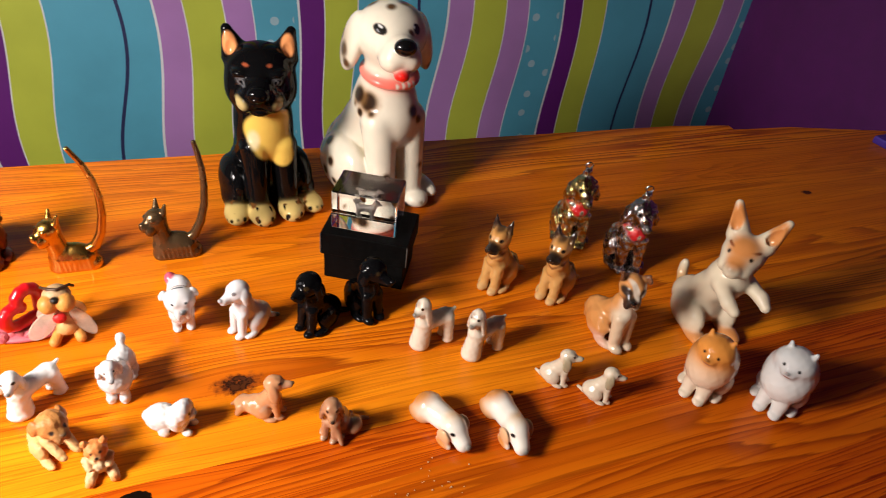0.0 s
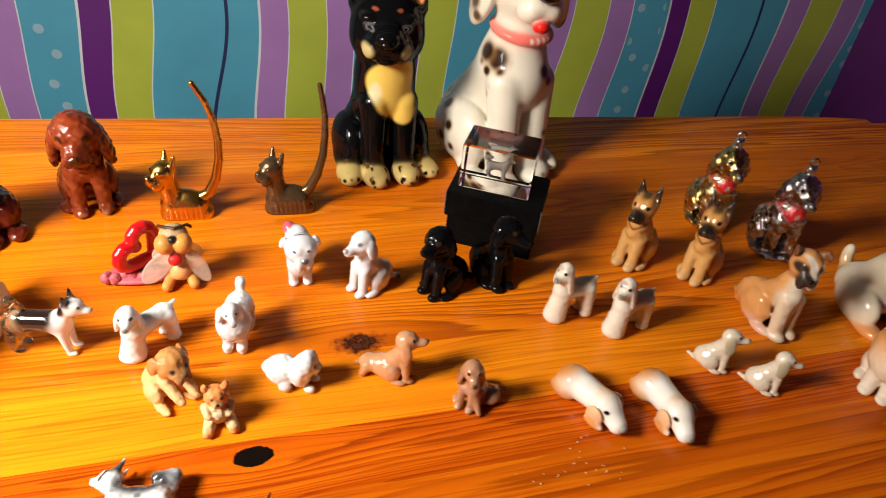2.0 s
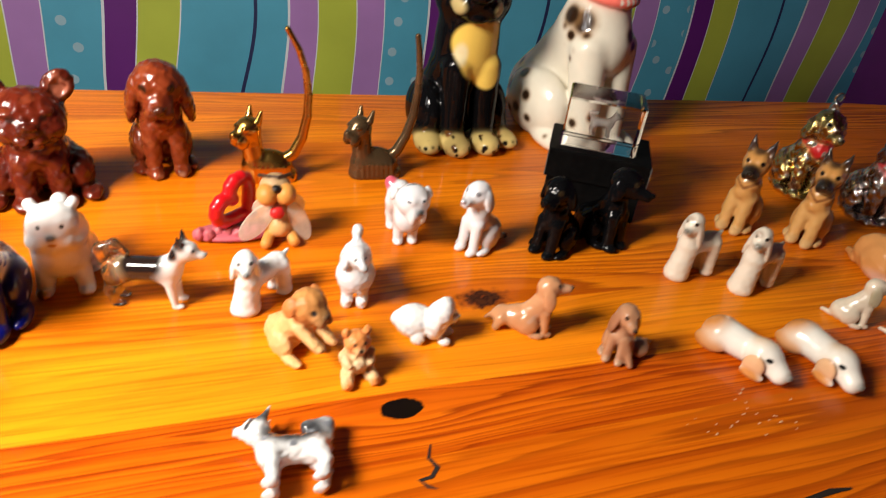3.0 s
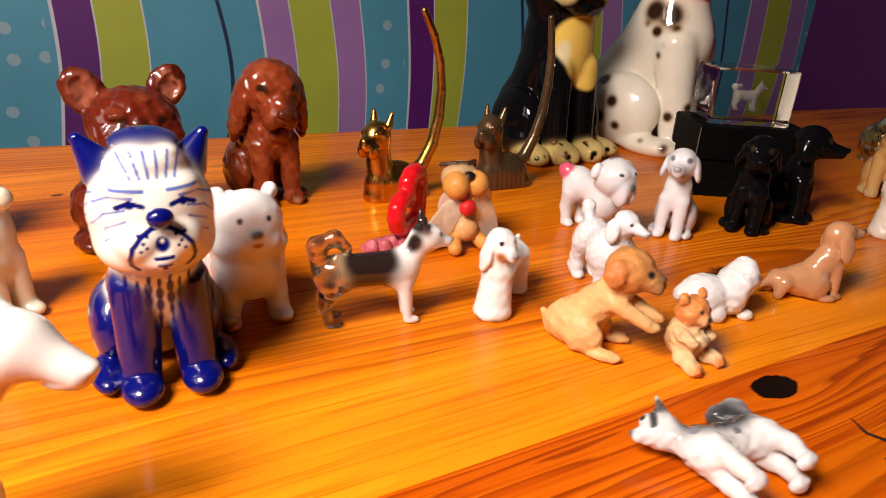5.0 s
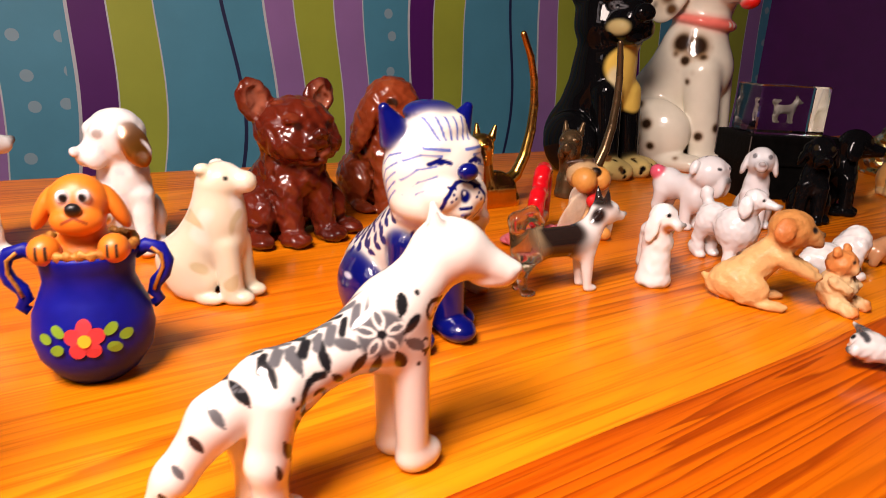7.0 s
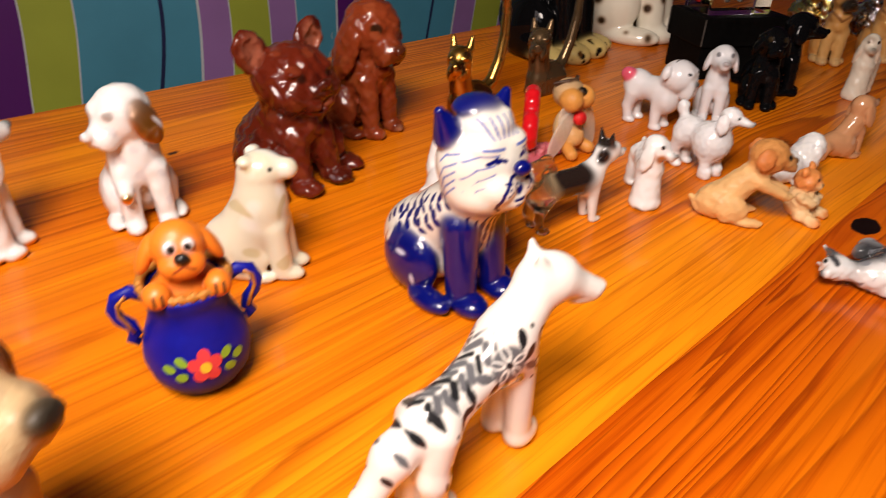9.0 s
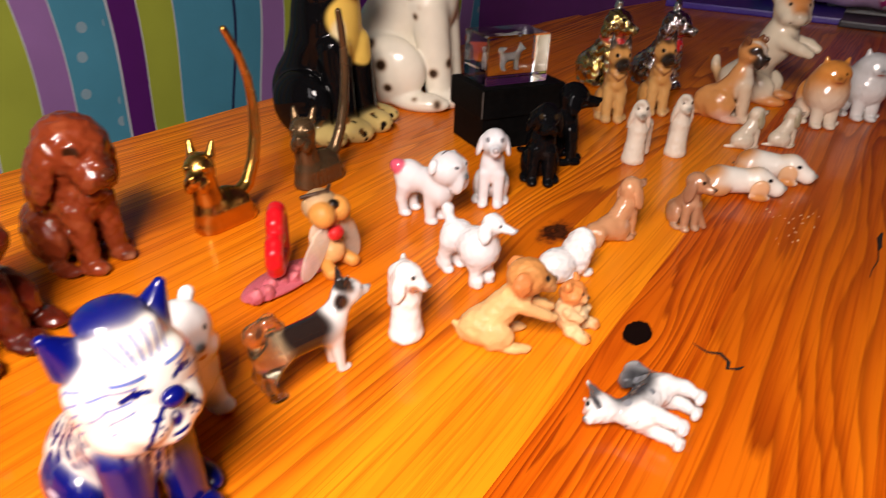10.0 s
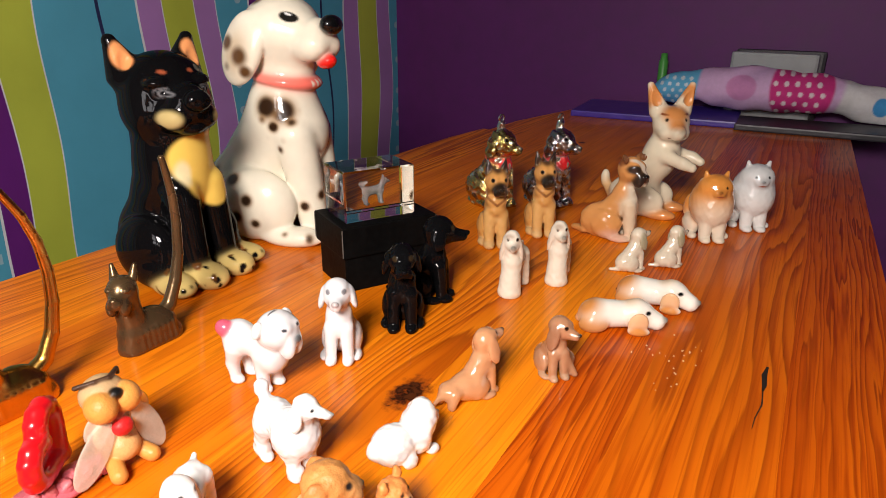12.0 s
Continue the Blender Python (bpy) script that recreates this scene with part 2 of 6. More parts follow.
FRAME = plain("white_window_frame", (0.8, 0.8, 0.8), 0.35, 0, 0.04, 40)
BOXBLACK = plain("black_board", (0.003, 0.003, 0.003), 0.5, 0, 0.5, 220, 0.1, 0, 0.05)
BOXEDGE = plain("worn_board_edge", (0.09, 0.08, 0.07), 0.6, 0, 0.5, 300)
FOLDER = plain("violet_plastic_folder", (0.06, 0.03, 0.3), 0.35, 0, 0.2, 60)
GREY = plain("grey_plastic", (0.3, 0.32, 0.33), 0.4, 0, 0.1, 60)
DARK = plain("dark_plastic", (0.03, 0.028, 0.035), 0.4, 0, 0.2, 60)
GREENP = plain("green_plastic", (0.06, 0.3, 0.05), 0.4, 0, 0.15, 60)
BLUEJAR = plain("blue_painted_ceramic", (0.003, 0.006, 0.24), 0.45, 0, 0.22, 140, 0.06, 0, 0.25)
ORANGE = figurine_material("orange_vinyl", 0.42, 0.05, 500, 0.06)
VEIL = plain("pale_gauze", (0.78, 0.68, 0.56), 0.7, 0, 0.12, 500, 0.3)
VEIL.node_tree.nodes["Principled BSDF"].inputs["Alpha"].default_value = 0.38
ROPE = plain("golden_rope", (0.5, 0.2, 0.03), 0.5, 0.3, 0.3, 600, 0.3)
CHAIRWOOD = plain("brown_chair_wood", (0.2, 0.09, 0.04), 0.5, 0, 0.3, 70, 0.1)

def crystal_material():
    m, n, l, b = material("clear_crystal")
    b.inputs["Base Color"].default_value = (0.97, 0.985, 0.99, 1)
    b.inputs["Transmission Weight"].default_value, b.inputs["Roughness"].default_value, b.inputs["IOR"].default_value = 1.0, 0.0, 1.5
    return m

CRYSTAL = crystal_material()

# ---- geometry helpers ----
def part(name, bm, mat, parent=None, label=""):
    """One bmesh as one mesh object, under a thing or a part."""
    me = bpy.data.meshes.new(name)
    bm.to_mesh(me)
    bm.free()
    me.materials.append(mat)
    ob = new(name, me)
    if parent is not None:
        ob.parent = parent
    if label:
        tagged(ob, label)
    return ob

def shade(ob):
    ob.data.polygons.foreach_set("use_smooth", [True] * len(ob.data.polygons))
    return ob

def box_bm(x0, x1, y0, y1, z0, z1, bevel=0.0, seg=2):
    bm = bmesh.new()
    bmesh.ops.create_cube(bm, size=1)
    for v in bm.verts:
        v.co = Vector(((x0 + x1) / 2 + v.co.x * (x1 - x0), (y0 + y1) / 2 + v.co.y * (y1 - y0), (z0 + z1) / 2 + v.co.z * (z1 - z0)))
    if bevel:
        bmesh.ops.bevel(bm, geom=bm.edges[:], offset=bevel, segments=seg, profile=0.6, affect="EDGES")
    return bm

def empty(name, m=None):
    ob = new(name)
    ob.empty_display_size = 0.02
    if m is not None:
        ob.matrix_world = m
    return ob

def prism_bm(corners, z0, z1, bevel=0.0):
    """An upright prism over a polygon of (x, y) corners, counter-clockwise."""
    bm = bmesh.new()
    low = [bm.verts.new((x, y, z0)) for x, y in corners]
    high = [bm.verts.new((x, y, z1)) for x, y in corners]
    bm.faces.new(low[::-1])
    bm.faces.new(high)
    for i in range(len(corners)):
        j = (i + 1) % len(corners)
        bm.faces.new((low[i], low[j], high[j], high[i]))
    if bevel:
        bmesh.ops.bevel(bm, geom=[e for e in bm.edges if all(v.co.z > z1 - 1e-6 for v in e.verts)], offset=bevel, segments=2, profile=0.6, affect="EDGES")
    return bm

def tube_bm(points, radii, sides=12):
    """A tube along points, with a radius for each."""
    bm = bmesh.new()
    rings = []
    pts = [Vector(p) for p in points]
    q = None
    for i, p in enumerate(pts):
        d = (pts[min(i + 1, len(pts) - 1)] - pts[max(i - 1, 0)]).normalized()
        q = d.to_track_quat("Z", "Y") if q is None else (q @ Vector((0, 0, 1))).rotation_difference(d) @ q
        rings.append([bm.verts.new(p + q @ Vector((math.cos(a) * radii[i], math.sin(a) * radii[i], 0))) for a in np.linspace(0, 2 * math.pi, sides, endpoint=False)])
    for a, b in zip(rings, rings[1:]):
        for i in range(sides):
            j = (i + 1) % sides
            bm.faces.new((a[i], a[j], b[j], b[i]))
    bm.faces.new(rings[0][::-1])
    bm.faces.new(rings[-1])
    return bm

# ---- the room ----
T = 0.12
def structure(name, bm, mat, label):
    return tagged(part(name, bm, mat), label, kind="structure")

structure("floor", box_bm(WALL_W - T, WALL_E + T, WALL_S - T, WALL_N + T, -0.1, 0.0), FLOOR, "dark brown laminate floor under the table")
structure("ceiling", box_bm(WALL_W - T, WALL_E + T, WALL_S - T, WALL_N + T, CEIL, CEIL + 0.1), DIMCEIL, "unseen greyish ceiling, darkened to cut bounced light")
structure("wall_north", box_bm(WALL_W - T, WALL_E, WALL_N, WALL_N + T, 0, CEIL), PAPER, "wall papered in wavy blue, purple, lilac and green stripes")
structure("wall_east", box_bm(WALL_E, WALL_E + T, WALL_S, WALL_N + T, 0, CEIL), PURPLE, "dark purple painted wall at the table's end")
# south and west walls stay out of view; their dark colour deepens the shade
structure("wall_south", box_bm(WALL_W - T, WALL_E + T, WALL_S - T, WALL_S, 0, CEIL), DIMWALL, "unseen dark purple wall, darkened to cut bounced light")
ww = bmesh.new()
for y0, y1, z0, z1 in ((WALL_S, WIN_Y0, 0, CEIL), (WIN_Y1, WALL_N, 0, CEIL), (WIN_Y0, WIN_Y1, 0, WIN_Z0), (WIN_Y0, WIN_Y1, WIN_Z1, CEIL)):
    t = box_bm(WALL_W - T, WALL_W, y0, y1, z0, z1)
    me = bpy.data.meshes.new("wall_piece")
    t.to_mesh(me)
    t.free()
    ww.from_mesh(me)
    bpy.data.meshes.remove(me)
structure("wall_west", ww, DIMWALL, "unseen dark purple wall with a window opening, darkened to cut bounced light")
win = tagged(empty("window_1", pose(WALL_W, 0, 0)), "white framed window with six panes, daylight outside", kind="structure")
def win_bar(name, y0, y1, z0, z1):
    part(name, box_bm(-0.03, 0.012, y0, y1, z0, z1, 0.004), FRAME, win)
win_bar("window_frame", WIN_Y0, WIN_Y0 + 0.06, WIN_Z0, WIN_Z1)
win_bar("window_frame", WIN_Y1 - 0.06, WIN_Y1, WIN_Z0, WIN_Z1)
win_bar("window_frame", WIN_Y0 + 0.06, WIN_Y1 - 0.06, WIN_Z0, WIN_Z0 + 0.06)
win_bar("window_frame", WIN_Y0 + 0.06, WIN_Y1 - 0.06, WIN_Z1 - 0.06, WIN_Z1)
ym = (WIN_Y0 + WIN_Y1) / 2
win_bar("mullion", ym - 0.035, ym + 0.035, WIN_Z0 + 0.06, WIN_Z1 - 0.06)
for k in (1, 2):
    zz = WIN_Z0 + (WIN_Z1 - WIN_Z0) * k / 3
    win_bar("glazing_bar", WIN_Y0 + 0.06, ym - 0.035, zz - 0.015, zz + 0.015)
    win_bar("glazing_bar", ym + 0.035, WIN_Y1 - 0.06, zz - 0.015, zz + 0.015)

# ---- the table ----
SKEW = 0.045
X0, X1 = -0.95, 1.158
def front(x):
    return 0.3625 + 0.064 * x
def back(x):
    return 0.989 if x < 0.72 else 0.989 - 0.19 * (x - 0.72)
table = tagged(empty("table", pose(0, 0, 0)), "varnished orange pine table of glued boards with knots", "table")
SEAMS = [0.43, 0.507, 0.552, 0.616, 0.678, 0.742, 0.808, 0.87, 0.932]
def board(i):
    """The outline of the i-th board, cut by the table's edges."""
    lo = (lambda x: -9) if i == 0 else (lambda x: SEAMS[i - 1] + SKEW * x)
    hi = (lambda x: 9) if i == len(SEAMS) else (lambda x: SEAMS[i] + SKEW * x)
    xs = np.linspace(X0, X1, 22)
    a = [(x, max(front(x), lo(x))) for x in xs]
    b = [(x, min(back(x), hi(x))) for x in xs]
    keep = [k for k in range(len(xs)) if b[k][1] - a[k][1] > 0.004]
    return [a[k] for k in keep] + [b[k] for k in keep][::-1]
apron = part("apron", box_bm(-0.86, 1.08, 0.43, 0.9, 0.63, TOP - 0.0285, 0.004), WOOD, table)
for lx, ly in ((-0.84, 0.4), (-0.84, 0.88), (1.05, 0.46), (1.05, 0.84)):
    part("leg", box_bm(lx - 0.033, lx + 0.033, ly - 0.0, ly + 0.066, 0, 0.66, 0.005), WOOD, table)

# ---- sculpted figurines ----
def ell(c, r, col=None, k=None, rot=None, m=False, sub=False):
    return ("e", c, r, col, k, rot, m, sub)
def cone(a, b, ra, rb, col=None, k=None, m=False, sub=False):
    return ("c", a, b, (ra, rb), col, k, m, sub)
def spot(c, r, col, soft=0.35, m=False, amt=1.0):
    return ("s", c, r if isinstance(r, tuple) else (r, r, r), col, soft, m, amt)
def stroke(a, b, r, col, soft=0.4, m=False, w=(0.12, 1, 1)):
    """A brush line; w weighs the axes, so that a stroke reaches through to the surface."""
    return ("l", a, b, r, col, soft, m, w)
def speckle(col, size, level, lo=(-999, -999, -999), hi=(999, 999, 999), seed=0.0):
    return ("n", col, size, level, lo, hi, seed)

def flip(p):
    return (p[0], -p[1], p[2])

def expand(prims):
    out = []
    for p in prims:
        out.append(p)
        if p[0] == "e" and p[6]:
            rot = p[5]
            out.append(("e", flip(p[1]), p[2], p[3], p[4], (-rot[0], rot[1], -rot[2]) if rot else None, False, p[7]))
        if p[0] == "c" and p[6]:
            out.append(("c", flip(p[1]), flip(p[2]), p[3], p[4], p[5], False, p[7]))
        if p[0] == "s" and p[5]:
            out.append(("s", flip(p[1]), p[2], p[3], p[4], False, p[6]))
        if p[0] == "l" and p[6]:
            out.append(("l", flip(p[1]), flip(p[2]), p[3], p[4], p[5], False, p[7]))
    return out

def dist(p, P):
    """Distance of the points P (..., 3) to one primitive."""
    if p[0] == "e":
        q = P - np.array(p[1], np.float32)
        if p[5]:
            R = np.array(Euler([radians(a) for a in p[5]]).to_matrix(), np.float32)
            q = q @ R
        r = np.array(p[2], np.float32)
        k0 = np.sqrt(((q / r) ** 2).sum(-1)) + 1e-6
        k1 = np.sqrt(((q / r ** 2) ** 2).sum(-1)) + 1e-6
        return k0 * (k0 - 1) / k1
    a, b = np.array(p[1], np.float32), np.array(p[2], np.float32)
    ab = b - a
    h = np.clip(((P - a) @ ab) / (ab @ ab + 1e-9), 0, 1)
    d = np.sqrt(((P - a - h[..., None] * ab) ** 2).sum(-1))
    return d - (p[3][0] + h * (p[3][1] - p[3][0]))

def bounds(p):
    if p[0] == "e":
        c, r = np.array(p[1]), np.array(p[2], float)
        if p[5]:
            r = np.full(3, r.max())
        return c - r, c + r
    a, b, r = np.array(p[1]), np.array(p[2]), max(p[3])
    return np.minimum(a, b) - r, np.maximum(a, b) + r

def wobble(P, size, seed=0.0):
    """A cheap smooth noise between about -1 and 1."""
    q = P / size + seed
    x, y, z = q[..., 0], q[..., 1], q[..., 2]
    return (np.sin(x * 2.1 + 1.7 * np.sin(y * 1.3 + z)) + np.sin(y * 2.3 + 1.5 * np.sin(z * 1.7 + x * 0.7) + 1.0) + np.sin(z * 1.9 + 1.6 * np.sin(x * 1.1 + y * 0.9) + 2.0)) / 3

def surface(d, lo, h):
    """Surface net of the zero level of d."""
    s = d < 0
    n = np.array(d.shape)
    cells = np.zeros(n - 1, np.int8)
    for i in (0, 1):
        for j in (0, 1):
            for k in (0, 1):
                cells += s[i:n[0] - 1 + i, j:n[1] - 1 + j, k:n[2] - 1 + k]
    active = np.argwhere((cells > 0) & (cells < 8))
    index = np.full(n - 1, -1, np.int32)
    index[tuple(active.T)] = np.arange(len(active))
    total, count = np.zeros((len(active), 3)), np.zeros(len(active))
    for ax in range(3):
        o1, o2 = [a for a in range(3) if a != ax]
        for i in (0, 1):
            for j in (0, 1):
                c0 = active.copy()
                c0[:, o1] += i
                c0[:, o2] += j
                c1 = c0.copy()
                c1[:, ax] += 1
                d0, d1 = d[tuple(c0.T)], d[tuple(c1.T)]
                cross = (d0 < 0) != (d1 < 0)
                t = np.where(cross, d0 / np.where(cross, d0 - d1, 1), 0)
                p = c0.astype(float)
                p[:, ax] += t
                total += p * cross[:, None]
                count += cross
    verts = total / count[:, None] * h + lo
    quads = []
    for ax in range(3):
        o1, o2 = (ax + 1) % 3, (ax + 2) % 3
        a = [slice(1, -1)] * 3
        a[ax] = slice(0, -1)
        b = list(a)
        b[ax] = slice(1, None)
        s0, s1 = s[tuple(a)], s[tuple(b)]
        e = np.argwhere(s0 != s1)
        inside = s0[tuple(e.T)]
        base = e.copy()
        base[:, o1] += 1
        base[:, o2] += 1
        q = []
        for i, j in ((-1, -1), (0, -1), (0, 0), (-1, 0)):
            c = base.copy()
            c[:, o1] += i
            c[:, o2] += j
            q.append(index[tuple(c.T)])
        q = np.stack(q, -1)
        q[~inside] = q[~inside][:, ::-1]
        quads.append(q)
    return verts, np.concatenate(quads)

def sculpt(name, prims, colour, mat, where, heading, label, category="dog figurine", detail=80, blend=0.05, fur=0.0, fur_size=3.0, group="", laid=False, floor=True, parent=None, z=None, tilt=0.0, mix=0.02):
    """A figurine of blended forms, in millimetres: it looks along its own x, z is up. One mesh, painted point by point."""
    prims = expand(prims)
    forms = [p for p in prims if p[0] in "ec"]
    los, his = zip(*[bounds(p) for p in forms if not p[7]])
    lo, hi = np.min(los, 0) - 2, np.max(his, 0) + 2
    size = (hi - lo).max()
    h = size / detail
    lo, hi = lo - 2 * h, hi + 2 * h
    if floor:
        lo[2] = max(lo[2], -2.5 * h)
    n = np.ceil((hi - lo) / h).astype(int) + 1
    d = np.full(n, 1e3, np.float32)
    ax = [np.float32(lo[i]) + np.arange(n[i], dtype=np.float32) * np.float32(h) for i in range(3)]
    for p in forms:
        k = (p[4] if p[0] == "e" else p[5])
        k = (blend if k is None else k) * size
        a, b = bounds(p)
        i0 = np.clip(np.floor((a - lo - k - 3 * h) / h).astype(int), 0, n - 1)
        i1 = np.clip(np.ceil((b - lo + k + 3 * h) / h).astype(int) + 1, 1, n)
        sl = tuple(slice(i0[i], i1[i]) for i in range(3))
        P = np.stack(np.meshgrid(*[ax[i][sl[i]] for i in range(3)], indexing="ij"), -1)
        v, old = dist(p, P), d[sl]
        if p[7]:
            d[sl] = np.maximum(old, -v)
        else:
            hh = np.clip(1 - np.abs(old - v) / max(k, 1e-3), 0, None)
            d[sl] = np.minimum(old, v) - hh * hh * max(k, 1e-3) * 0.25
    if fur or floor:
        P = np.stack(np.meshgrid(*ax, indexing="ij"), -1)
        if fur:
            d += (fur * wobble(P, fur_size)).astype(np.float32)
        if floor:
            d = np.maximum(d, -P[..., 2])
    verts, quads = surface(d, lo, h)
    # paint
    V = verts.astype(np.float32)
    base = np.array([*colour, 1.0][:4] if len(colour) == 3 else colour, float)
    wsum, csum = np.zeros(len(V)) + 1e-9, np.zeros((len(V), 4))
    for p in forms:
        if p[7]:
            continue
        c = p[3] if p[0] == "e" else p[4]
        c = base if c is None else np.array([*c, 1.0] if len(c) == 3 else c, float)
        w = np.exp(-np.clip(dist(p, V), -0.5, 60) / (mix * size))
        wsum += w
        csum += w[:, None] * c
    col = csum / wsum[:, None]
    for p in prims:
        if p[0] == "s":
            q = np.sqrt((((V - np.array(p[1])) / np.array(p[2])) ** 2).sum(-1))
            soft, c, amt = p[4], p[3], p[6]
        elif p[0] == "l":
            a, b = np.array(p[1], float), np.array(p[2], float)
            w = np.array(p[7])
            hh = np.clip((((V - a) * w) @ ((b - a) * w)) / (((b - a) * w) @ ((b - a) * w) + 1e-9), 0, 1)
            q = np.sqrt((((V - a - hh[:, None] * (b - a)) * w) ** 2).sum(-1)) / p[3]
            q = q + 9 * (np.abs(V - a - hh[:, None] * (b - a)).max(-1) > p[3] * 9)
            soft, c, amt = p[5], p[4], 1.0
        elif p[0] == "n":
            inbox = ((V > np.array(p[4])) & (V < np.array(p[5]))).all(-1)
            f = np.clip((wobble(V, p[2], p[6]) - p[3]) * 6, 0, 1) * inbox
            c = np.array([*p[1], 1.0] if len(p[1]) == 3 else p[1])
            col += f[:, None] * (c - col)
            continue
        else:
            continue
        f = np.clip((1 + soft - q) / (2 * soft), 0, 1) * amt
        f = f * f * (3 - 2 * f)
        c = np.array([*c, 1.0] if len(c) == 3 else c)
        col += f[:, None] * (c - col)
    out = verts / 1000
    if laid:
        out = np.stack([out[:, 0], -out[:, 2], out[:, 1] - out[:, 1].min()], -1)
    me = bpy.data.meshes.new(name)
    me.vertices.add(len(out))
    me.vertices.foreach_set("co", out.astype(np.float32).ravel())
    me.loops.add(len(quads) * 4)
    me.loops.foreach_set("vertex_index", quads.astype(np.int32).ravel())
    me.polygons.add(len(quads))
    me.polygons.foreach_set("loop_start", np.arange(0, len(quads) * 4, 4, dtype=np.int32))
    me.polygons.foreach_set("use_smooth", np.ones(len(quads), bool))
    paint = me.attributes.new("paint", "FLOAT_COLOR", "POINT")
    paint.data.foreach_set("color", col.astype(np.float32).ravel())
    me.update(calc_edges=True)
    me.validate()
    me.materials.append(mat)
    ob = new(name, me)
    ob.matrix_world = pose(where[0], where[1], TOP if z is None else z, tilt, 0, heading)
    if parent is not None:
        ob.parent = parent
    else:
        tagged(ob, label, category, group)
    return ob

BLACK, INK = (0.0035, 0.0035, 0.004), (0.012, 0.011, 0.012)
SNOW = (0.78, 0.78, 0.77)
GOLD = (0.75, 0.38, 0.07, 0.0)

def turned(prims, pivot, yaw=0.0, pitch=0.0):
    """Turns head forms about a pivot: yaw to the dog's left, pitch down."""
    R = Matrix.Translation(pivot) @ Euler((0, radians(pitch), radians(yaw))).to_matrix().to_4x4() @ Matrix.Translation(-Vector(pivot))
    mv = lambda q: tuple(R @ Vector(q))
    out = []
    for p in expand(prims):
        if p[0] == "e":
            E0 = Euler([radians(a) for a in (p[5] or (0, 0, 0))]).to_matrix()
            e = (R.to_3x3() @ E0).to_euler()
            out.append(("e", mv(p[1]), p[2], p[3], p[4], tuple(math.degrees(a) for a in e), False, p[7]))
        elif p[0] == "c":
            out.append(("c", mv(p[1]), mv(p[2]), p[3], p[4], p[5], False, p[7]))
        elif p[0] == "s":
            out.append(("s", mv(p[1]), p[2], p[3], p[4], False, p[6]))
        elif p[0] == "l":
            out.append(("l", mv(p[1]), mv(p[2]), p[3], p[4], p[5], False, tuple((np.array([[abs(x) for x in r] for r in R.to_3x3()]) ** 2 @ np.array(p[7])).tolist())))
    return out

def squash(prims, k):
    """Prims stretched along the three axes."""
    mul = lambda q: tuple(a * b for a, b in zip(q, k))
    out = []
    for p in prims:
        p = list(p)
        p[1], p[2] = mul(p[1]), mul(p[2])
        if p[0] == "c":
            p[3] = tuple(r * (k[0] * k[1] * k[2]) ** (1 / 3) for r in p[3])
        out.append(tuple(p))
    return out

def scaled(prims, s):
    out = []
    mul = lambda q: tuple(a * s for a in q)
    for p in prims:
        p = list(p)
        if p[0] == "e":
            p[1], p[2] = mul(p[1]), mul(p[2])
        elif p[0] == "c":
            p[1], p[2], p[3] = mul(p[1]), mul(p[2]), mul(p[3])
        elif p[0] == "s":
            p[1], p[2] = mul(p[1]), mul(p[2])
        elif p[0] == "l":
            p[1], p[2], p[3] = mul(p[1]), mul(p[2]), p[3] * s
        elif p[0] == "n":
            p[2], p[4], p[5] = p[2] * s, mul(p[4]), mul(p[5])
        out.append(tuple(p))
    return out

